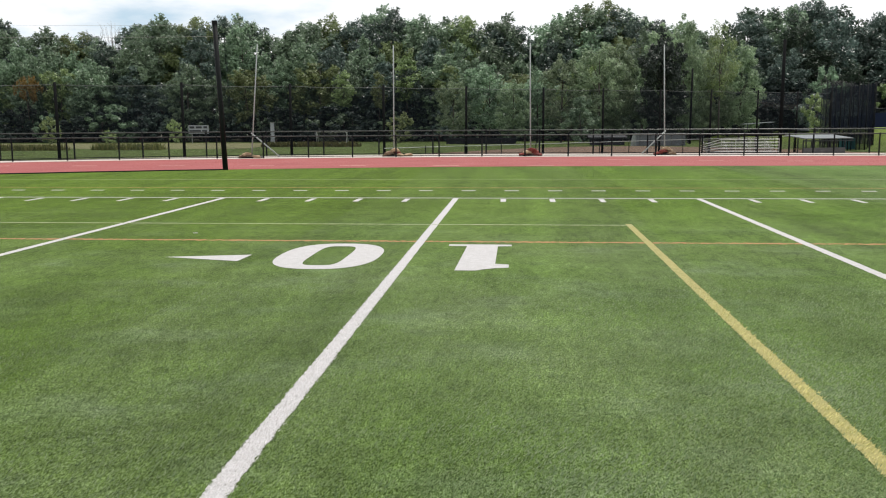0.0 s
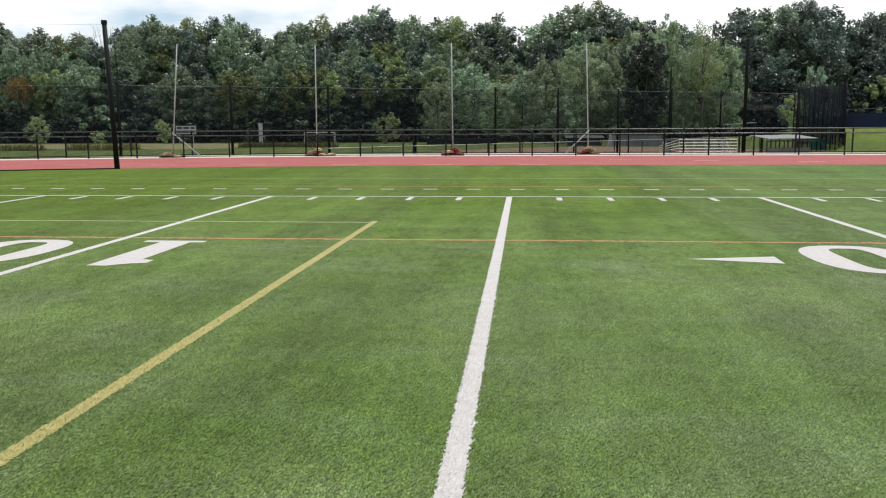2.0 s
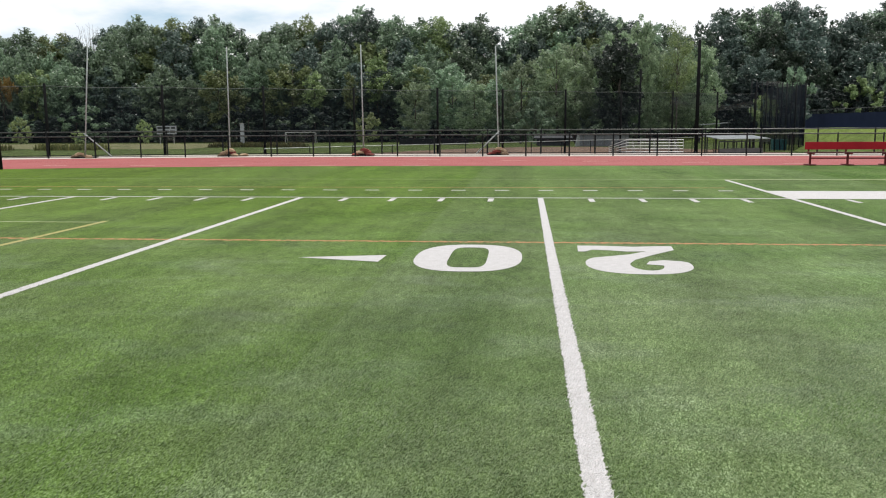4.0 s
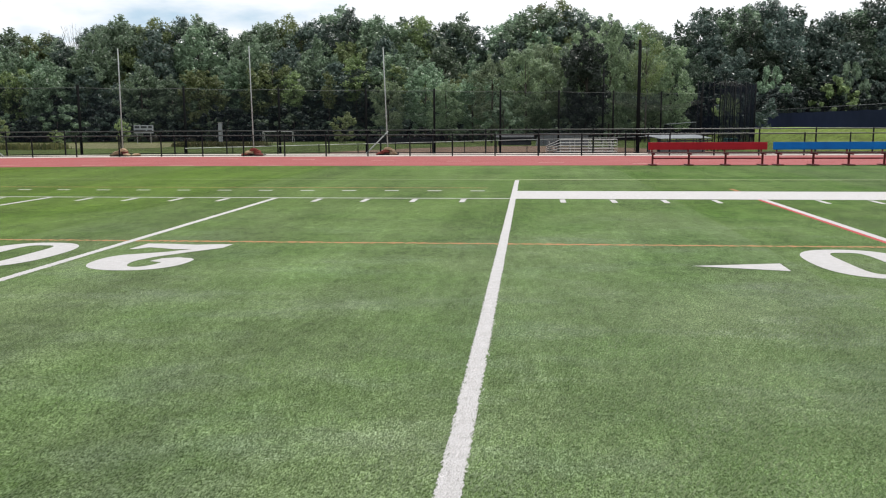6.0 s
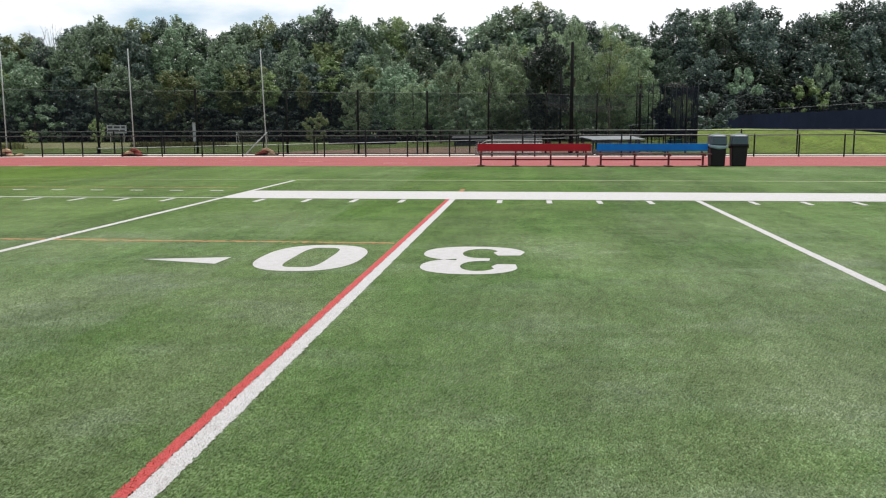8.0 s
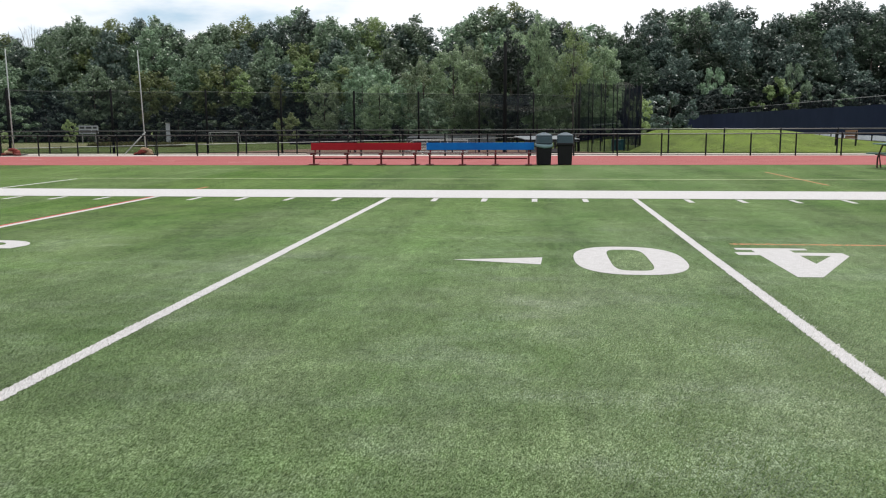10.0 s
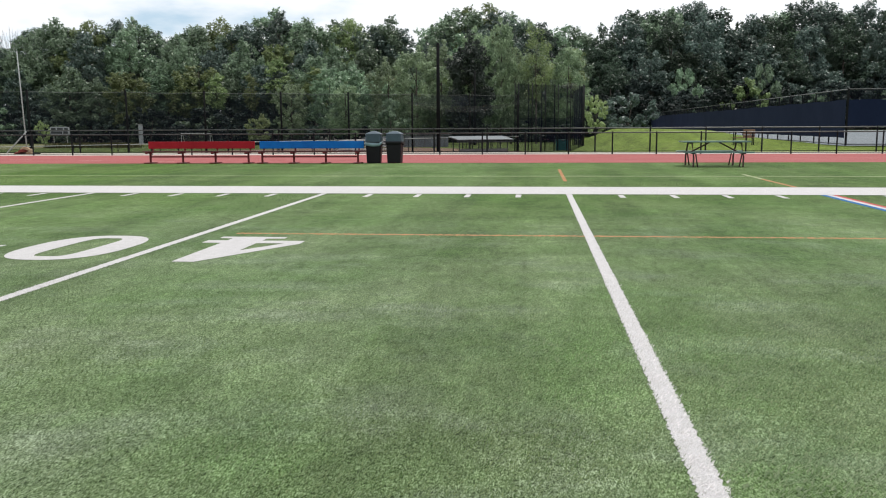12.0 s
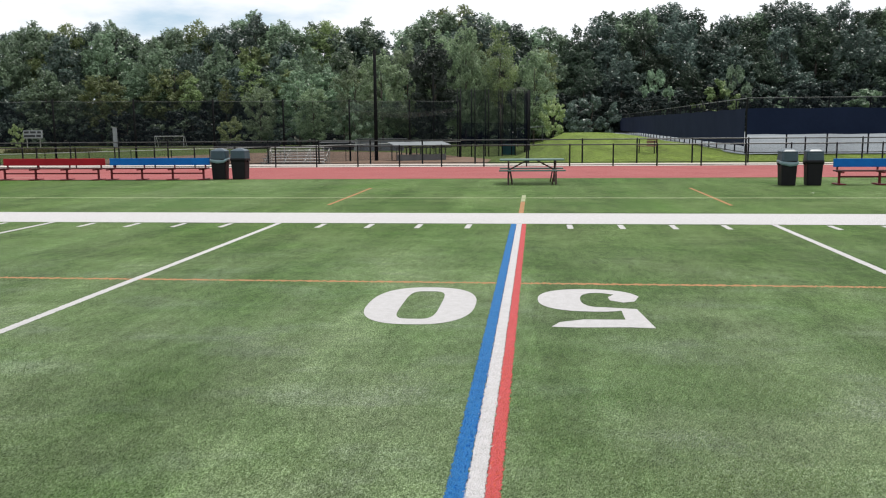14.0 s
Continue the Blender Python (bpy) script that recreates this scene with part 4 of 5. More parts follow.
def dugout(x, y, w, d, roof, label, turn=0, walled=True):
    g = gz(x, y)
    e = empty("dugout", x, y, g, turn, label=label, category="dugout", group="dugouts")
    bm = bmesh.new()
    box(bm, 0, 0, 1.48, w + 0.7, d + 0.8, 0.07, Matrix.Rotation(radians(6), 4, "X"), bevel=0.01)
    cover = part("roof", bm, roof, e)
    bm = bmesh.new()
    box(bm, 0, -d / 2 - 0.42, 1.16, w + 0.72, 0.05, 0.10)
    part("fascia", bm, SHED_DARK, cover)
    if walled:
        bm = bmesh.new()
        box(bm, 0, d / 2 - 0.1, 0.75, w, 0.15, 1.5)
        part("back_wall", bm, SHED_DARK, e)
    else:
        for i in range(6):
            bm = bmesh.new()
            box(bm, -w / 2 + w * i / 5, d / 2, 0.75, 0.08, 0.08, 1.46)
            part("post", bm, SHED_DARK, e)
    bm = bmesh.new()
    box(bm, 0, -d / 2, 0.28, w, 0.18, 0.56, bevel=0.01)
    part("block_wall", bm, SHED_DARK if walled else BLOCK_AND_PLANK_SHADE, e)
    for i in range(6):
        bm = bmesh.new()
        box(bm, -w / 2 + w * i / 5, -d / 2, 0.62, 0.07, 0.07, 1.2)
        part("post", bm, SHED_DARK, e)
    bm = bmesh.new()
    box(bm, 0, 0.4, 0.45, w - 0.6, 0.35, 0.06)
    part("bench", bm, BROWN, e)
    return e


dugout(26.6, 59.7, 4.45, 1.6, ROOF_METAL, "low open dugout with pale metal roof on dark posts", 25, False)
# dark dugout added in place of the shadowed side of the shelter
dugout(12.2, 92.0, 4.0, 2.4, SHED_DARK, "low dark dugout shape standing for the shelter's shadowed side").scale = (1, 1, 0.72)


def bleachers(x, y, w, rows, rise, turn, label):
    """Aluminium stands: each row a seat and a foot plank on angle frames, with a back rail."""
    g = gz(x, y)
    e = empty("bleachers", x, y, g, turn, label=label, category="bleachers", group="bleachers")
    # planks coloured dark grey to paint the shade between the rails
    for i in range(rows):
        z = 0.3 + rise * i
        bm = bmesh.new()
        box(bm, 0, 0.6 * i, z, w, 0.26, 0.05, bevel=0.008)
        part("seat_plank", bm, BLOCK_AND_PLANK_SHADE, e)
        bm = bmesh.new()
        box(bm, 0, 0.6 * i + 0.26, z - 0.16, w, 0.24, 0.04)
        part("foot_plank", bm, BLOCK_AND_PLANK_SHADE, e)
    for i in range(4):
        q = -w / 2 + 0.2 + (w - 0.4) * i / 3
        bm = bmesh.new()
        tube(bm, (q, 0, 0.02), (q, 0.6 * (rows - 1), 0.25 + rise * (rows - 1)), 0.03)
        tube(bm, (q, 0, 0.02), (q, 0.6 * rows, 0.02), 0.03)
        for k in range(rows):
            tube(bm, (q, 0.6 * k, 0.02), (q, 0.6 * k, 0.28 + rise * k), 0.025)
        part("frame", bm, GALV, e)
    top = 0.3 + rise * (rows - 1) + 0.12
    for i in range(7):                              # guard rails along the near side and down one end
        z = 0.12 + (top - 0.12) * i / 6
        bm = bmesh.new()
        tube(bm, (-w / 2 + 1.0, -0.28, z), (w / 2, -0.28, z), 0.024, seg=6)
        part("guard_rail", bm, ALU, e)
        bm = bmesh.new()
        tube(bm, (-w / 2 + 1.0, -0.28, z), (-w / 2 - 0.05, 2.3, z * 0.62), 0.026, seg=6)
        part("end_rail", bm, ALU, e)
    for i in range(5):
        bm = bmesh.new()
        tube(bm, (-w / 2 + 1.0 + (w - 1.0) * i / 4, -0.25, 0), (-w / 2 + 1.0 + (w - 1.0) * i / 4, -0.25, top + 0.02), 0.024, seg=6)
        part("rail_post", bm, GALV, e)
    return e


bleachers(17.95, 50.0, 5.2, 5, 0.26, 0, "silver aluminium bleachers behind the fence")


def shelter(x, y, w):
    """A low block shelter with a slanted pale end and a flat dark roof."""
    e = empty("team_shelter", x, y, gz(x, y) - 0.05, 0, label="low grey block shelter across the ball field", category="shelter")
    bm = bmesh.new()
    box(bm, 0, 0, 0.70, w, 0.2, 1.4, bevel=0.01)
    part("front_wall", bm, SHELTER_GREY, e)
    for k in range(5):
        bm = bmesh.new()
        box(bm, -w / 2 + 0.4 + (w - 0.8) * k / 4, -0.13, 0.70, 0.10, 0.06, 1.36, bevel=0.008)
        part("pilaster", bm, BLOCK_AND_PLANK_SHADE, e)
    bm = bmesh.new()
    vs = [bm.verts.new(q) for q in ((-w / 2 - 0.5, -0.1, 0), (-w / 2 - 0.02, -0.1, 0), (-w / 2 - 0.02, -0.1, 1.45), (-w / 2 - 0.2, -0.1, 1.45))]
    f = bm.faces.new(vs)
    ext = bmesh.ops.extrude_face_region(bm, geom=[f])
    bmesh.ops.translate(bm, vec=(0, 1.8, 0), verts=[v for v in ext["geom"] if isinstance(v, bmesh.types.BMVert)])
    bmesh.ops.recalc_face_normals(bm, faces=bm.faces)
    part("end_wall", bm, POLE_WHITE, e, "pale slanted end wall")
    bm = bmesh.new()
    box(bm, 0.1, 0.8, 1.47, w + 0.3, 2.2, 0.07, bevel=0.01)
    part("roof", bm, SHED_DARK, e)
    return e


SHELTER_GREY = mk("grey painted block", (0.20, 0.215, 0.24), (0.14, 0.15, 0.17), 1.2, 0.85, 0, 0.3, 20)
shelter(18.1, 88.0, 5.7)

hut = empty("roof_shelter", 36.0, 113.0, gz(36.0, 113.0), 0, label="small open shelter with a pale sheet roof", category="shelter")
bm = bmesh.new()
box(bm, 0, 0, 2.75, 4.2, 2.4, 0.08, Matrix.Rotation(radians(-4), 4, "Y"), bevel=0.01)
part("roof", bm, ROOF_METAL, hut)
for qx, qy in ((-1.8, -1.0), (1.8, -1.0), (-1.8, 1.0), (1.8, 1.0)):
    bm = bmesh.new()
    box(bm, qx, qy, 1.25, 0.1, 0.1, 2.9)
    part("post", bm, SHED_DARK, hut)
shed = empty("equipment_box", 34.1, 73.5, gz(34.3, 73.5), 0, label="teal painted equipment box by the cage", category="equipment box")
bm = bmesh.new()
box(bm, 0, 0, 0.5, 1.3, 0.9, 1.0, bevel=0.02)
part("body", bm, CYAN, shed)
bm = bmesh.new()
box(bm, 0, 0, 1.03, 1.4, 1.0, 0.06, bevel=0.01)
part("lid", bm, CYAN, shed)

# low ball field fence below the net, with dark padding
field_fence = empty("ball_field_fence", -6.7, net_y(-6.7) - 0.25, -1.33, 0, label="low chain link fence with a pale rail below the ball net", category="fence")
fence_xs = [-6.7 + 2.28 * i for i in range(17)]
o = Vector((-6.7, net_y(-6.7) - 0.25, -1.33))
me = None
for x in fence_xs:
    if me is None:
        bm = bmesh.new()
        tube(bm, (0, 0, -0.25), (0, 0, 1.42), 0.03, seg=8)
        me = part("post", bm, BLACK_STEEL, field_fence).data
    else:
        share("post", me, field_fence, Matrix.Translation(Vector((x, net_y(x) - 0.25, -1.33)) - o))
bm = bmesh.new()
path_tube(bm, [Vector((x, net_y(x) - 0.25, 0.02 + 0.006 * x)) - o for x in fence_xs], 0.026)
part("top_rail", bm, GALV, field_fence, "pale galvanised top rail", smooth=True)
bm = bmesh.new()
lo = [bm.verts.new(Vector((x, net_y(x) - 0.22, -1.25)) - o) for x in fence_xs]
hi = [bm.verts.new(Vector((x, net_y(x) - 0.22, 0.02 + 0.006 * x)) - o) for x in fence_xs]
for i in range(len(fence_xs) - 1):
    bm.faces.new((lo[i], lo[i + 1], hi[i + 1], hi[i]))
part("chain_link", bm, LINK, field_fence)
tarp = empty("tarp_wall", -3.8, 103.0, gz(-3.8, 103), 2, label="long low black padded wall across the ball field", category="wall")
for i in range(5):
    bm = bmesh.new()
    box(bm, -3.84 + 1.92 * i, 0, 0.40, 1.9, 0.25, 0.86, bevel=0.05)
    part("pad", bm, PAD_DARK, tarp)
ribbon("infield_dirt", lambda x: 38 + 0.02 * (x - 13) ** 2, lambda x: 84 - 0.06 * (x - 13) ** 2, [-9 + i for i in range(43)], -1.27, DIRT, label="brown dirt infield of the ball field", category="infield")


def goal(x, y, turn):
    g = gz(x, y)
    e = empty("soccer_goal", x, y, g, turn, label="small white soccer goal on the far lawn", category="goal")
    for s in (-1, 1):
        bm = bmesh.new()
        path_tube(bm, [(s * 2.9, 1.5, 0.03), (s * 2.9, 0.6, 2.0), (s * 2.9, 0, 2.05), (s * 2.9, 0, 0.0)], 0.07)
        part("side_frame", bm, GOAL_WHITE, e)
    bm = bmesh.new()
    tube(bm, (-2.9, 0, 2.05), (2.9, 0, 2.05), 0.07)
    part("crossbar", bm, GOAL_WHITE, e)
    bm = bmesh.new()
    vs = [bm.verts.new(p) for p in ((-2.9, 1.5, 0), (2.9, 1.5, 0), (2.9, 0.6, 2), (-2.9, 0.6, 2))]
    bm.faces.new(vs)
    part("net", bm, net_material("goal netting", (0.4, 0.4, 0.4), 0.08), e)
    return e


goal(-34.0, 146, 0)

board = empty("scoreboard", -56.6, 137.2, gz(-56.6, 137.2), 0, label="white scoreboard with dark panels on posts", category="scoreboard")
bm = bmesh.new()
box(bm, 0, 0, 2.6, 3.7, 0.25, 1.5, bevel=0.02)
panel = part("panel", bm, BOARD_WHITE, board)
for px, pz, sx, sz in ((-1.2, 2.98, 0.9, 0.38), (0.1, 2.98, 1.1, 0.36), (1.3, 2.98, 0.7, 0.38), (-0.6, 2.3, 2.2, 0.42), (1.15, 2.3, 0.9, 0.42)):
    bm = bmesh.new()
    box(bm, px, -0.14, pz, sx, 0.03, sz)
    part("dark_panel", bm, SHED_DARK, panel)
for s in (-1.3, 1.3):
    bm = bmesh.new()
    tube(bm, (s, 0.05, -0.2), (s, 0.05, 1.9), 0.08)
    part("post", bm, GALV, board)
pillar = empty("white_pillar", -46.0, 148.0, gz(-46, 148), 0, label="narrow white upright box on the far lawn", category="pillar")
bm = bmesh.new()
box(bm, 0, 0, 1.9, 0.65, 0.6, 3.8, bevel=0.03)
part("body", bm, BOARD_WHITE, pillar)
bm = bmesh.new()
box(bm, 0, 0, 3.84, 0.75, 0.7, 0.1, bevel=0.02)
part("cap", bm, GALV, pillar)

# chair-like bench on the mound
mb = empty("mound_bench", 43.35, 35.7, gz(43.35, 35.7), -25, label="small brown slatted bench on the grass mound", category="bench")
for i in range(3):
    bm = bmesh.new()
    box(bm, 0.25, 0.12, 0.50 + 0.16 * i, 0.65, 0.04, 0.13, bevel=0.01)
    part("back_slat", bm, BROWN, mb)
for i in range(3):
    bm = bmesh.new()
    box(bm, 0, -0.3 + 0.15 * i, 0.42, 1.15, 0.12, 0.04, bevel=0.01)
    part("seat_slat", bm, BROWN, mb)
for qx, qy in ((-0.52, -0.3), (0.52, -0.3), (-0.52, 0.12), (0.52, 0.12)):
    bm = bmesh.new()
    box(bm, qx, qy, 0.36, 0.05, 0.05, 0.92 if qy > 0 else 0.75)
    part("leg", bm, BLACK_STEEL, mb)

# ---- tennis courts behind navy wind screens ----
CX, CY, CY2, CX2 = 48.8, 35.1, 140.0, 117.6
tagged(ribbon("court_floor", lambda x: CY - 0.5, lambda x: CY2, [CX - 0.4 + 4 * i for i in range(19)], 0.02, COURT), "pale grey tennis court surface", "tennis court")


def court_fence(name, a, b, n, label, low):
    e = empty(name, a[0], a[1], 0.0, 0, label=label, category="fence")
    d = Vector((b[0] - a[0], b[1] - a[1], 0))
    side = Vector((d.y, -d.x, 0)).normalized() * 0.04
    me = None
    for i in range(n + 1):
        if me is None:
            bm = bmesh.new()
            tube(bm, (0, 0, -0.2), (0, 0, 3.16), 0.045, seg=8)
            me = part("post", bm, BLACK_STEEL, e).data
        else:
            share("post", me, e, Matrix.Translation(d * (i / n)))
    for nm, z in (("top_rail", 3.14), ("middle_rail", 1.55), ("bottom_rail", 0.08)):
        bm = bmesh.new()
        tube(bm, (0, 0, z), d + Vector((0, 0, z)), 0.03)
        part(nm, bm, RAIL_STEEL, e)
    for nm, z0, z1, m in (("chain_link", 0.08, 3.14, COURT_LINK), ("wind_screen", low, 2.56, SCREEN)):
        bm = bmesh.new()
        o = side * (2 if nm == "wind_screen" else 1)
        k = n * 2
        lo = [bm.verts.new(o + d * (i / k) + Vector((0, 0, z0 + (0.018 * math.sin(i * 2.1) if nm == "wind_screen" else 0)))) for i in range(k + 1)]
        hi = [bm.verts.new(o + d * (i / k) + Vector((0, 0, z1 + (0.03 * math.sin(i * 1.7) if nm == "wind_screen" else 0)))) for i in range(k + 1)]
        for i in range(k):
            bm.faces.new((lo[i], lo[i + 1], hi[i + 1], hi[i]))
        part(nm, bm, m, e, "navy wind screen cloth" if nm == "wind_screen" else "")
    return e


court_fence("court_fence", (CX, CY), (CX2, CY), 31, "tall tennis court fence with navy wind screen, front side", 1.1)
court_fence("court_fence", (CX + 2.9, CY2), (CX, CY + 0.12), 34, "tall tennis court fence with navy wind screen, long side", 0.45)


# ---- rough grass bank at the lawn's far side ----
def rough_bank(x0, x1, y, height, seed):
    g = random.Random(seed)
    bm = bmesh.new()
    n = int((x1 - x0) * 110)
    for i in range(n):
        x, yy = g.uniform(x0, x1), y + g.uniform(-1.2, 1.2)
        z, h, w, t = gz(x, yy), height * g.uniform(0.35, 1.0), g.uniform(0.04, 0.12), g.uniform(0, math.pi)
        d = Vector((math.cos(t) * w, math.sin(t) * w, 0))
        o = Vector((x, yy, z))
        tip = o + Vector((g.uniform(-0.2, 0.2), g.uniform(-0.2, 0.2), h))
        vs = [bm.verts.new(p) for p in (o - d, o + d, tip + d * 0.3, tip - d * 0.3)]
        bm.faces.new(vs)
    return tagged(obj("tall_grass", bm, ROUGH), "bank of tall uncut olive grass", "grass", kind="stuff")


ROUGH = leaf_material("tall olive grass", (0.09, 0.10, 0.03), (0.20, 0.18, 0.07), 0.7)
rough_bank(-72, -49, 76.0, 0.75, 3)
rough_bank(-46, -38, 77.0, 0.8, 4)
rough_bank(-30, -18, 88.0, 0.7, 5)


# ---- scraps on the turf ----
def paper_scrap(x, y, size, turn):
    bm = bmesh.new()
    n = 4
    r = random.Random(int(x * 100))
    vs = [[bm.verts.new((size * (i / n - 0.5), size * 0.7 * (j / n - 0.5), 0.006 + r.uniform(0, 0.018))) for i in range(n + 1)] for j in range(n + 1)]
    for j in range(n):
        for i in range(n):
            bm.faces.new((vs[j][i], vs[j][i + 1], vs[j + 1][i + 1], vs[j + 1][i]))
    bmesh.ops.solidify(bm, geom=list(bm.faces), thickness=0.002)
    o = obj("paper_scrap", bm, SCRAP)
    o.matrix_world = pose(x, y, 0.001, 0, 0, turn)
    return tagged(o, "small crumpled pale scrap lying on the turf", "litter")


SCRAP = mk("pale paper", (0.62, 0.64, 0.58), (0.5, 0.5, 0.46), 30, 0.8)
paper_scrap(-3.06, -5.51, 0.06, 20)
paper_scrap(43.94, 7.01, 0.10, 65)


# ---- trees ----
def leaf_cloud(name, g, c, out, leaf, mat, loose=0.42):
    """Single leaves, each a small pointed triangle, facing roughly outwards and up."""
    k = len(c)
    n = loose * g.normal(size=(k, 3)) + np.array((0, 0, 0.45)) + out
    n /= np.linalg.norm(n, axis=1)[:, None]
    u = np.cross(n, g.normal(size=(k, 3)))
    u /= np.linalg.norm(u, axis=1)[:, None]
    v = np.cross(n, u)
    s = (leaf * g.uniform(0.6, 1.4, size=k))[:, None]
    tri = np.stack([c - u * s - v * s * 0.45, c - u * s * 0.2 + v * s * 0.75, c + u * s * 1.1], axis=1).reshape(-1, 3)
    me = bpy.data.meshes.new(name)
    me.vertices.add(k * 3)
    me.vertices.foreach_set("co", tri.ravel())
    me.loops.add(k * 3)
    me.loops.foreach_set("vertex_index", np.arange(k * 3, dtype=np.int32))
    me.polygons.add(k)
    me.polygons.foreach_set("loop_start", np.arange(0, k * 3, 3, dtype=np.int32))
    me.update(calc_edges=True)
    me.materials.append(mat)
    return me


def crown_mesh(name, seed, height, width, bottom, clumps, leaves, leaf, mat, squash=1.0, fingers=4):
    """A crown of leaf clumps hung round an uneven ellipsoid, with upright sprays standing out of the clumps, all of single leaves."""
    g = np.random.default_rng(seed)
    cz, rz, rx = (height + bottom) / 2, (height - bottom) / 2, width / 2
    cents, size, axes, slim_by = [], [], [], []
    for q in range(int(clumps * 1.25)):
        v = g.normal(size=3)
        v /= np.linalg.norm(v)
        r = g.uniform(0.35, 1.0) ** 0.5
        lump = 1 + 0.45 * noise.noise(Vector((v[0] * 2.0 + seed, v[1] * 2.0, v[2] * 2.6)))
        taper = 1.0 - 0.16 * max(0.0, v[2]) * squash
        p = np.array((v[0] * rx * r * lump * taper, v[1] * rx * r * lump * taper, cz + v[2] * rz * r * (0.88 + 0.14 * lump)))
        big = g.uniform(0.040, 0.090) * (width + height) / 2
        cents.append(p)
        size.append(big)
        axes.append(v * np.array((1, 1, 0.3)))
        slim_by.append(0.9)
        for j in range(fingers):                    # sprays on the clump's outer face
            d = g.normal(size=3) + 0.8 * v + np.array((0, 0, 0.35))
            d /= np.linalg.norm(d)
            a = 0.5 * d + 0.45 * g.normal(size=3) + np.array((0, 0, 0.75))
            cents.append(p + d * big * np.array((1.0, 1.0, 0.75)))
            size.append(big * g.uniform(0.35, 0.7))
            axes.append(a)
            slim_by.append(g.uniform(0.30, 0.48))
    cents, size, axes, slim_by = np.array(cents), np.array(size), np.array(axes), np.array(slim_by)
    axes /= np.linalg.norm(axes, axis=1)[:, None]
    w = size ** 1.7 * slim_by
    idx = g.choice(len(cents), size=leaves, p=w / w.sum())
    unit = g.normal(size=(leaves, 3))
    unit /= np.linalg.norm(unit, axis=1)[:, None]
    off = unit * (g.uniform(0.1, 1.0, size=leaves) ** 0.40 * g.uniform(0.85, 1.2, size=leaves))[:, None] * size[idx][:, None]
    a = axes[idx]
    along = np.sum(off * a, axis=1)[:, None] * a
    off = along + (off - along) * slim_by[idx][:, None]
    c = cents[idx] + off
    c[:, 2] = np.maximum(c[:, 2], 0.1)
    return leaf_cloud(name, g, c, 1.0 * unit, leaf, mat), cents


def make_tree(name, seed, height, width, bottom, mat, leaves=6500, clumps=70, leaf=0.30, trunk=0.32, label="", category="tree", group=""):
    e = empty(name, 0, -400, 0, 0, label=label, category=category, group=group)
    me, cents = crown_mesh("crown", seed, height, width, bottom, clumps, leaves, leaf, mat)
    share("crown", me, e, Matrix())
    r = random.Random(seed)
    bm = bmesh.new()
    lean = Vector((r.uniform(-0.5, 0.5), r.uniform(-0.5, 0.5), 0))
    pts = [Vector((0, 0, -0.6)), Vector((0, 0, 0.5)) + lean * 0.1, lean * 0.5 + Vector((0, 0, height * 0.35)), lean + Vector((0, 0, height * 0.62)), lean + Vector((0, 0, height * 0.86))]
    for i in range(4):
        tube(bm, pts[i], pts[i + 1], trunk * (1.25, 1.0, 0.75, 0.5)[i], trunk * (1.0, 0.75, 0.5, 0.15)[i], 8)
    for i in range(9):
        c = Vector(cents[r.randrange(len(cents))])
        t = min(0.8, max(0.2, (c.z / height) * 0.7))
        a = lean * t + Vector((0, 0, height * t))
        tube(bm, a, a.lerp(c, 0.9), trunk * 0.35, trunk * 0.08, 6)
    part("trunk", bm, BARK, e, smooth=True)
    return e


TREE = "broadleaf tree in full summer leaf at the wood's edge"
protos = [
    make_tree("tree", 11, 25.0, 11.5, 4.0, LEAF_A, 11000, 95, 0.302, label=TREE, group="wood"),
    make_tree("tree", 12, 25.0, 10.0, 5.5, LEAF_B, 10500, 85, 0.302, label="dark green broadleaf tree in the wood", group="wood"),
    make_tree("tree", 13, 25.0, 12.5, 3.0, LEAF_A, 11400, 105, 0.313, label=TREE, group="wood"),
    make_tree("tree", 14, 25.0, 8.5, 6.5, LEAF_B, 10500, 60, 0.297, label="tall slender dark tree in the wood", group="wood"),
    make_tree("tree", 15, 25.0, 11.0, 3.5, LEAF_C, 11800, 85, 0.286, label="yellow green broadleaf tree at the wood's edge", group="wood"),
    make_tree("tree", 16, 25.0, 13.5, 3.5, LEAF_B, 11400, 110, 0.313, label="broad dark green tree in the wood", group="wood"),
]
back_protos = [
    make_tree("tree", 61, 25.0, 10.5, 10.5, LEAF_A, 11400, 80, 0.249, label="tall broadleaf tree in the wood", group="wood"),
    make_tree("tree", 62, 25.0, 9.5, 11.0, LEAF_B, 11000, 75, 0.249, label="tall dark broadleaf tree in the wood", group="wood"),
    make_tree("tree", 63, 25.0, 11.5, 9.5, LEAF_A, 11800, 85, 0.254, label="tall broadleaf tree in the wood", group="wood"),
    make_tree("tree", 64, 25.0, 8.5, 11.5, LEAF_B, 10100, 60, 0.244, label="tall slender dark tree in the wood", group="wood"),
    make_tree("tree", 65, 25.0, 10.0, 10.0, LEAF_C, 11000, 75, 0.249, label="tall yellow green tree in the wood", group="wood"),
]
shade_protos = [
    make_tree("tree", 91, 25.0, 11.0, 3.0, LEAF_SIDE_SHADE, 11400, 95, 0.297, label="blue green tree in the wood, shade put into its leaf colour", group="wood"),
    make_tree("tree", 92, 25.0, 12.5, 4.0, LEAF_SIDE_SHADE, 11400, 105, 0.302, label="broad tree in the wood, shade put into its leaf colour", group="wood"),
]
slim = make_tree("tree", 71, 25.0, 5.5, 11.0, LEAF_C, 3600, 40, 0.24, 0.17, label="slim pale-stemmed young tree before the wood", group="wood")
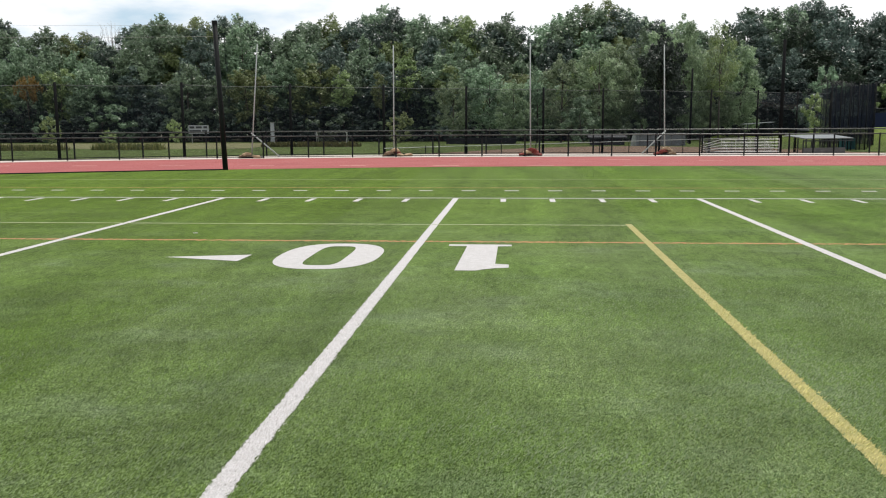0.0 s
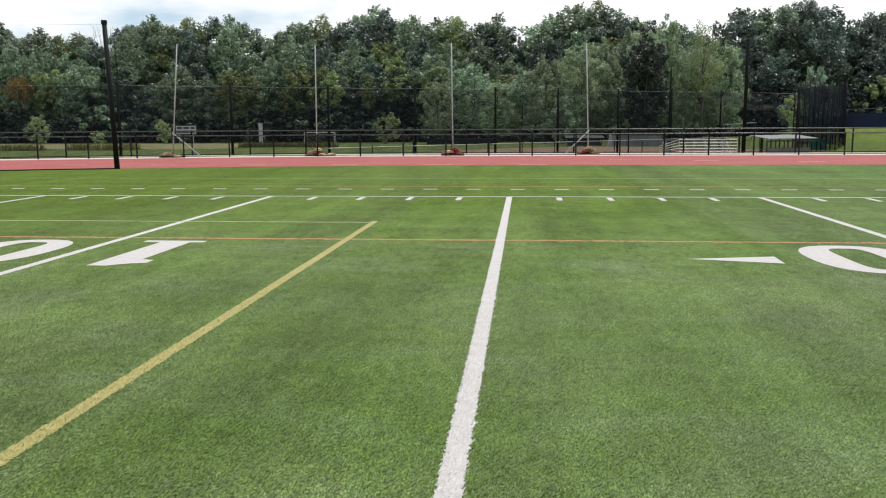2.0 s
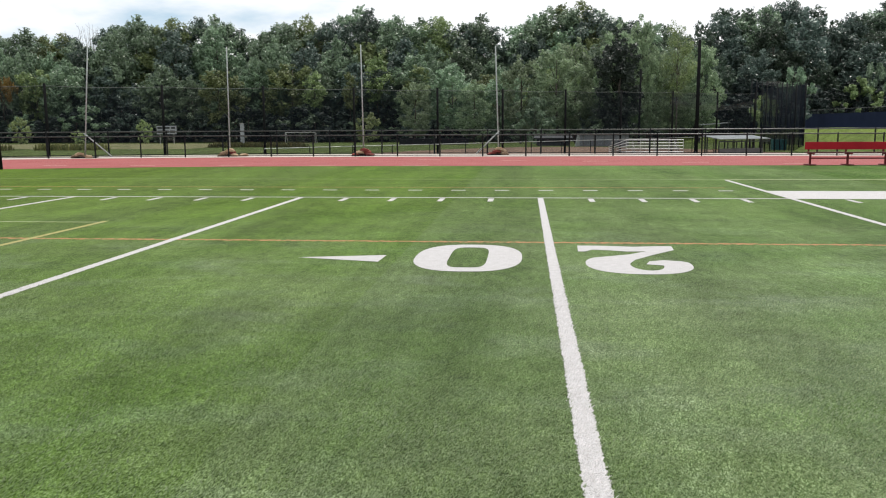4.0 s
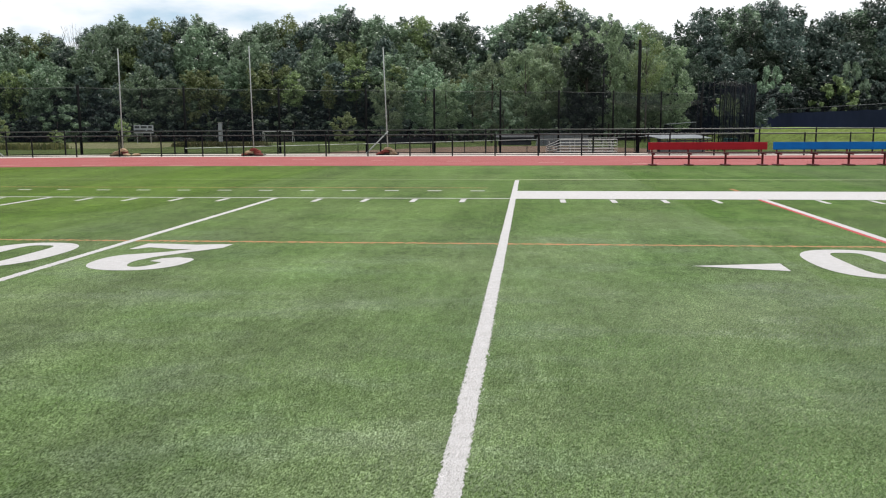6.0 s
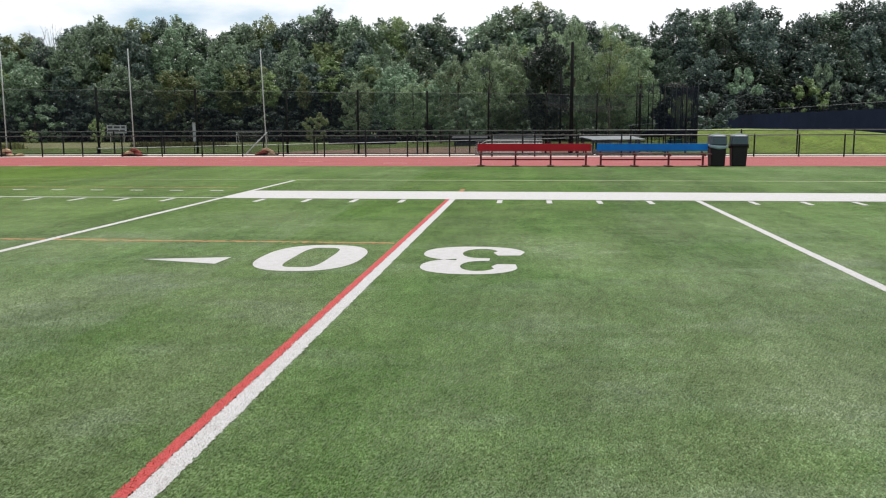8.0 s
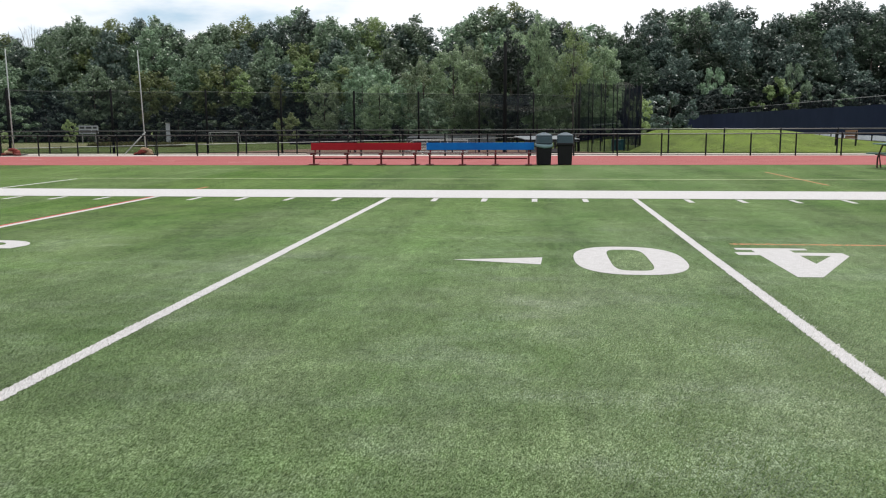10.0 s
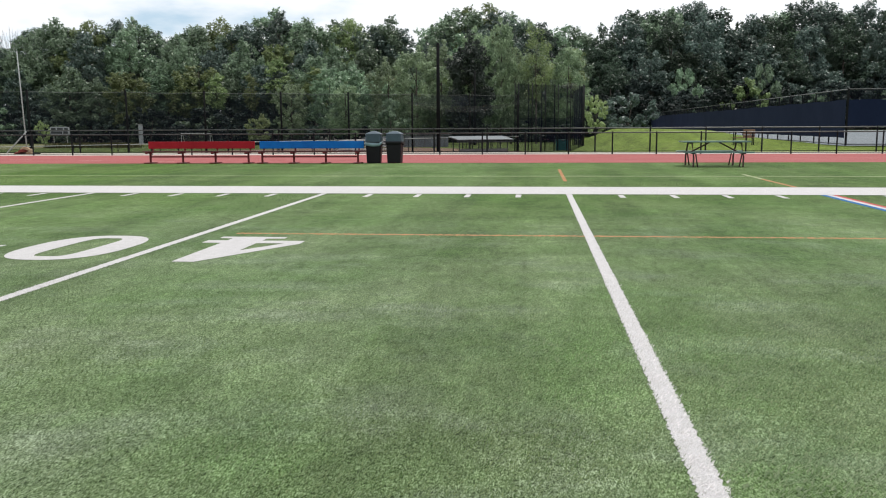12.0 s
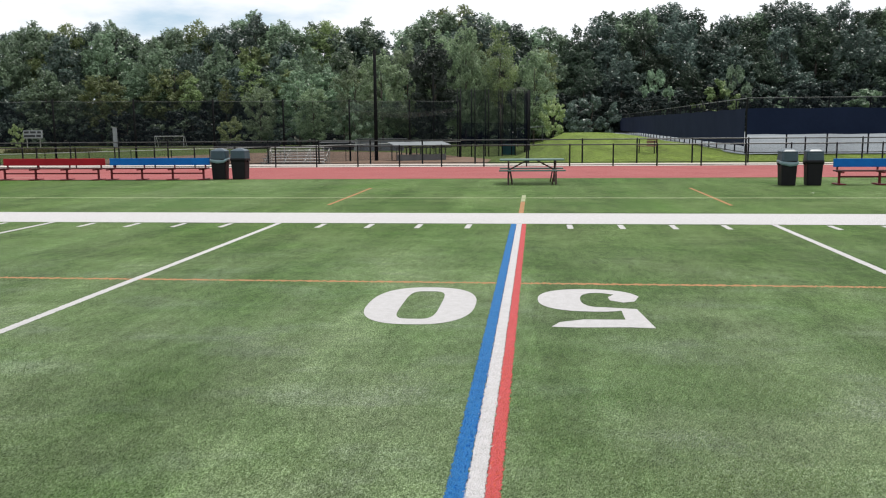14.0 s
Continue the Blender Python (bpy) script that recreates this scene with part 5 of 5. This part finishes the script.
shrubs = [
    make_tree("shrub", 31, 6.0, 7.5, 0.2, LEAF_B, 4600, 45, 0.20, 0.10, label="dense dark shrub along the wood's foot", category="shrub", group="shrubs"),
    make_tree("shrub", 32, 6.0, 6.5, 0.2, LEAF_A, 4400, 40, 0.20, 0.10, label="leafy green shrub along the wood's foot", category="shrub", group="shrubs"),
    make_tree("shrub", 33, 6.0, 8.5, 0.2, LEAF_SHADE, 4600, 50, 0.22, 0.10, label="dark undergrowth at the wood's foot, shade put into its leaf colour", category="shrub", group="shrubs"),
]
for q in protos + back_protos + shade_protos + [slim] + shrubs:
    q.matrix_world = pose(0, 0, 0)
used = set()
rt = random.Random(77)


def plant(proto, x, y, height, nominal, wide=1.0, label=""):
    """A tree of this height at its place; the first use of each is the tree itself."""
    s = height / nominal
    m = pose(x, y, gz(x, y) - 0.1, 0, 0, rt.uniform(0, 360))
    if proto not in used:
        used.add(proto)
        t = proto
        t.matrix_world = m
    else:
        t = copy_thing(proto, m)
    t.scale = (s * wide, s * wide, s)
    if label:
        t["label"] = label
    return t


# the wood's outline: x along the wood at y = 172, and the height of the treetops above the field
SKYLINE = [(-150, 24.8), (-113, 26.3), (-101, 23.1), (-94, 22.0), (-86, 23.8), (-79, 26.4), (-71, 25.9), (-66, 26.9), (-58.5, 27.4), (-56.0, 24.8), (-53.5, 18.5), (-51.0, 21.5), (-44.5, 25.2), (-38, 26.3), (-28, 27.6), (-22, 26.8), (-20, 24.3), (-14.5, 26.8), (-7, 24.7), (-2, 25.3), (2, 22.0), (7, 22.8), (12, 27.0), (19, 28.7), (24, 26.5), (33, 24.0), (38, 21.6), (43, 22.2), (51, 24.4), (61, 26.0), (72, 24.4), (78, 23.2), (84, 26.0), (92, 25.0), (102, 24.9), (108, 24.4), (114, 25.5), (140, 23.5)]


def skyline(x):
    for (xa, ha), (xb, hb) in zip(SKYLINE, SKYLINE[1:]):
        if xa <= x <= xb:
            return ha + (hb - ha) * (x - xa) / (xb - xa)
    return 24.0


far_tree = make_tree("tree", 81, 25.0, 14.0, 1.0, LEAF_B, 2600, 60, 0.80, label="dark tree deep in the wood", group="wood")
far_tree.matrix_world = pose(0, 0, 0)
x = -150.0
while x < 150:                      # deep in the wood
    plant(far_tree, x, 200 + rt.uniform(-4, 4), skyline(x) * rt.uniform(0.78, 0.9), 25.0, rt.uniform(0.9, 1.15))
    x += rt.uniform(6.0, 8.5)
x = -140.0
k = 0
while x < 138:                      # back row carries the outline
    p = back_protos[(0, 2, 4, 1, 0, 3, 2)[k % 7]]
    # right end: trees whose leaf colour holds the shade come in
    if x > 44:
        p = (back_protos[1], shade_protos[0], back_protos[3], shade_protos[1], back_protos[2], back_protos[3])[k % 6]
    y = 182 + rt.uniform(-6, 7)
    h = skyline(x * 190 / (y + 16.5)) * (y + 16.5) / 190 * 0.93 + 1.9
    plant(p, x, y, h * rt.uniform(0.96, 1.03), 25.0, rt.uniform(0.95, 1.25))
    x += rt.uniform(3.6, 5.2)
    k += 1
x = -128.0
while x < 128:                      # middle row
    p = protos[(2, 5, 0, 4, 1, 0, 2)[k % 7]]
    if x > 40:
        p = (shade_protos[1], protos[1], shade_protos[0], protos[5], protos[3])[k % 5]
    y = 171 + rt.uniform(-4, 4)
    plant(p, x, y, (skyline(x) + 1.5) * rt.uniform(0.74, 0.90), 25.0, rt.uniform(0.85, 1.1))
    x += rt.uniform(6.0, 8.2)
    k += 1
x = -118.0
while x < 118:                      # front row, lower and leafy to the ground
    p = protos[(0, 4, 2, 1, 5, 0, 2, 4)[k % 8]]
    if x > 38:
        p = (shade_protos[0], protos[5], shade_protos[1], shade_protos[0], protos[1])[k % 5]
    y = 163 + rt.uniform(-3, 3)
    plant(p, x, y, rt.uniform(12.0, 17.5), 25.0, rt.uniform(1.0, 1.35))
    x += rt.uniform(6.2, 8.6)
    k += 1
x = -112.0
while x < 114:                      # undergrowth, its darkest shrubs standing in for shade under the wood
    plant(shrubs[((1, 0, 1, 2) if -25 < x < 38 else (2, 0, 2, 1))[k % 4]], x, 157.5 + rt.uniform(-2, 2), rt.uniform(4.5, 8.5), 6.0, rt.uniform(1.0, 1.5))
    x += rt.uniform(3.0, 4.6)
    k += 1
x = -34.0
while x < 46:                       # slim trees at the wood's edge
    plant(slim, x, 157.5 + rt.uniform(-2.5, 3.0), rt.uniform(9.5, 19.0), 25.0, rt.uniform(0.9, 1.5))
    x += rt.uniform(5.0, 13.0)
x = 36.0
while x < 128:                      # taller undergrowth behind the courts, mostly in shade-coloured leaves
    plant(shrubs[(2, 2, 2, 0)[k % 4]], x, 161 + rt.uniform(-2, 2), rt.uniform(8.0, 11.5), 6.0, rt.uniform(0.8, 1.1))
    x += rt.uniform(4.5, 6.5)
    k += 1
thicket = make_tree("shrub", 36, 6.0, 8.5, 0.2, LEAF_SHADE, 1500, 50, 0.40, 0.10, label="dense thicket deep in the wood", category="shrub", group="shrubs")
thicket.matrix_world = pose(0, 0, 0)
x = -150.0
while x < 150:                      # thicket closing the wood's far side, in shade-coloured leaves
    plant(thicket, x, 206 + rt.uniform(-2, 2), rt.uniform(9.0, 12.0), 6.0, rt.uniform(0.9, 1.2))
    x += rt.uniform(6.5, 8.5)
# nearer trees behind the dugout
light_tree = make_tree("tree", 17, 25.0, 12.0, 1.2, LEAF_N, 15000, 85, 0.26, label="light green feathery tree leafy to the ground", group="wood")
light_tree.matrix_world = pose(0, 0, 0)
plant(make_tree("tree", 21, 25.0, 11.0, 0.5, LEAF_V, 26000, 150, 0.28, label="dense very dark vine-covered tree", group="wood"), 22.0, 111.0, 16.0, 25.0, 0.88)
# light tree added behind the vine tree to draw its sunlit rim
plant(light_tree, 22.4, 115.5, 17.0, 25.0, 0.80)
plant(light_tree, 26.0, 118.5, 18.8, 25.0, 0.65)
for x, y, height, wide in ((13.5, 116.0, 14.5, 1.1), (16.6, 122.0, 16.0, 0.85), (27.6, 121.0, 15.5, 0.8), (31.5, 124.0, 15.0, 0.9), (36.5, 126.0, 15.5, 0.9), (-9.5, 127.0, 10.5, 1.1), (0.5, 124.0, 10.0, 1.2), (8.0, 121.0, 13.5, 1.05)):
    plant(light_tree, x, y, height, 25.0, wide)
for x, y, height, wide in ((-3.5, 130.0, 13.0, 1.1), (4.5, 129.0, 12.0, 1.1), (21.5, 128.0, 18.0, 1.0)):
    plant(protos[0], x, y, height, 25.0, wide)
# single bushes on the far lawn
sunny = make_tree("shrub", 35, 6.0, 5.0, 0.2, LEAF_SUN, 5000, 40, 0.17, 0.10, label="small light green bush, sunlight put into its leaf colour", category="shrub", group="shrubs")
sunny.matrix_world = pose(0, 0, 0)
plant(make_tree("shrub", 41, 6.0, 6.0, 0.2, LEAF_C, 6000, 40, 0.16, 0.10, label="round yellow green bush in sun", category="shrub", group="shrubs"), 71.0, 155.0, 9.6, 6.0, 0.85)
plant(shrubs[1], 74.8, 158.0, 12.2, 6.0, 0.55)
plant(shrubs[1], 59.5, 156.0, 11.5, 6.0, 0.62)
plant(sunny, -20.2, 142.5, 5.6, 6.0, 1.0)
plant(sunny, -84.0, 136.0, 5.0, 6.0, 0.85)
plant(sunny, -63.3, 142.7, 4.6, 6.0, 0.7)
plant(sunny, -74.0, 138.0, 2.6, 6.0, 1.3)
plant(shrubs[1], 10.5, 110.0, 6.5, 6.0, 0.8)
plant(sunny, 39.1, 98.0, 5.0, 6.0, 0.8)
plant(shrubs[0], 44.5, 112.0, 6.2, 6.0, 1.1)
plant(make_tree("tree", 42, 6.0, 5.5, 3.9, LEAF_RUST, 1500, 30, 0.14, 0.1, label="small tree turning rust orange", group="wood"), -100.5, 158.0, 13.5, 6.0, 0.5)
# more shade-coloured shrubs at the wood's foot
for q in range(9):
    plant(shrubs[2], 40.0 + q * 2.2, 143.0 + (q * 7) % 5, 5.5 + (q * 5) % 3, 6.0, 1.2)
# a wispy pale tree, and bare twigs over the wood's outline
plant(make_tree("tree", 51, 25.0, 7.0, 9.0, LEAF_C, 3600, 60, 0.20, 0.22, label="thin wispy pale tree above the others", group="wood"), 31.5, 118.0, 18.3, 25.0, 0.85)


def bare_tree(x, y, height, seed):
    e = empty("bare_tree", x, y, gz(x, y), 0, label="leafless grey tree top above the wood", category="tree")
    r = random.Random(seed)
    bm = bmesh.new()
    tube(bm, (0, 0, -0.3), (0.2, 0, height * 0.55), 0.25, 0.16, 7)
    for i in range(26):
        a, t = r.uniform(0, 6.28), r.uniform(0.5, 0.6)
        p = Vector((0.2 * t, 0, height * t))
        q = p + Vector((math.cos(a) * r.uniform(0.5, 3.4), math.sin(a) * r.uniform(0.5, 3), height * r.uniform(0.2, 0.45)))
        tube(bm, p, q, 0.06, 0.02, 5)
        for j in range(4):
            m = p.lerp(q, r.uniform(0.4, 0.95))
            tube(bm, m, m + Vector((r.uniform(-1, 1), r.uniform(-1, 1), r.uniform(0.4, 1.8))), 0.025, 0.01, 4)
    part("branches", bm, GREY_BARK, e)
    return e


GREY_BARK = mk("grey bark", (0.26, 0.24, 0.22), (0.18, 0.17, 0.16), 3, 0.9)
bare_tree(-92.5, 181.0, 27.5, 5)
bare_tree(-99.0, 183.0, 26.0, 6)


# ---- flattened turf fibres along the walk, painted where the lines run ----
def turf_fibres(count, seed):
    g = np.random.default_rng(seed)
    y = -13.8 + 5.5 * g.beta(1.0, 1.7, size=count)
    x = g.uniform(-3.2, 41.0, size=count)
    a = 0.25 + g.normal(scale=0.45, size=count)      # the way the pile lies over
    h = g.uniform(0.007, 0.017, size=count)
    w = g.uniform(0.0021, 0.0042, size=count)
    run = g.uniform(0.008, 0.019, size=count)
    base = np.stack([x, y, np.full(count, 0.002)], axis=1)
    side = np.stack([-np.sin(a) * w, np.cos(a) * w, np.zeros(count)], axis=1)
    tip = base + np.stack([np.cos(a) * run, np.sin(a) * run, h], axis=1)
    tri = np.stack([base - side, base + side, tip], axis=1).reshape(-1, 3)
    me = bpy.data.meshes.new("turf_fibres")
    me.vertices.add(count * 3)
    me.vertices.foreach_set("co", tri.ravel())
    me.loops.add(count * 3)
    me.loops.foreach_set("vertex_index", np.arange(count * 3, dtype=np.int32))
    me.polygons.add(count)
    me.polygons.foreach_set("loop_start", np.arange(0, count * 3, 3, dtype=np.int32))
    edge = x + g.normal(scale=0.008, size=count)
    k = np.round(edge / YD)
    near = edge - k * YD
    slot = np.zeros(count, dtype=np.int32)
    slot[np.abs(near) < 0.052] = 1
    slot[(k == 4) & (near > -0.12) & (near <= -0.054)] = 2
    slot[(k == 8) & (near > 0.05) & (near < 0.13)] = 2
    slot[(k == 8) & (near > -0.15) & (near < -0.05)] = 3
    slot[np.abs(edge - 2.745 - 0.004 * (y + 4.15)) < 0.045] = 4
    me.polygons.foreach_set("material_index", slot)
    me.update(calc_edges=True)
    for m in (FIBRE, FIBRE_WHITE, FIBRE_RED, FIBRE_BLUE, FIBRE_YELLOW):
        me.materials.append(m)
    return tagged(new("turf_fibres", me), "short flattened green artificial turf fibres, painted on the lines", "turf", kind="stuff")


FIBRE = leaf_material("turf fibre", (0.082, 0.122, 0.046), (0.205, 0.240, 0.122), 0.6, 0.3, 0.25, 0.15)
FIBRE_WHITE = leaf_material("white painted fibre", (0.44, 0.42, 0.41), (0.66, 0.63, 0.64), 0.7, 0.15, 0.2)
FIBRE_RED = leaf_material("red painted fibre", (0.34, 0.035, 0.04), (0.64, 0.085, 0.095), 0.7, 0.15, 0.2)
FIBRE_BLUE = leaf_material("blue painted fibre", (0.003, 0.07, 0.20), (0.008, 0.20, 0.50), 0.7, 0.15, 0.2)
FIBRE_YELLOW = leaf_material("yellow painted fibre", (0.20, 0.18, 0.05), (0.58, 0.48, 0.22), 0.7, 0.15, 0.2)
turf_fibres(600000, 9)
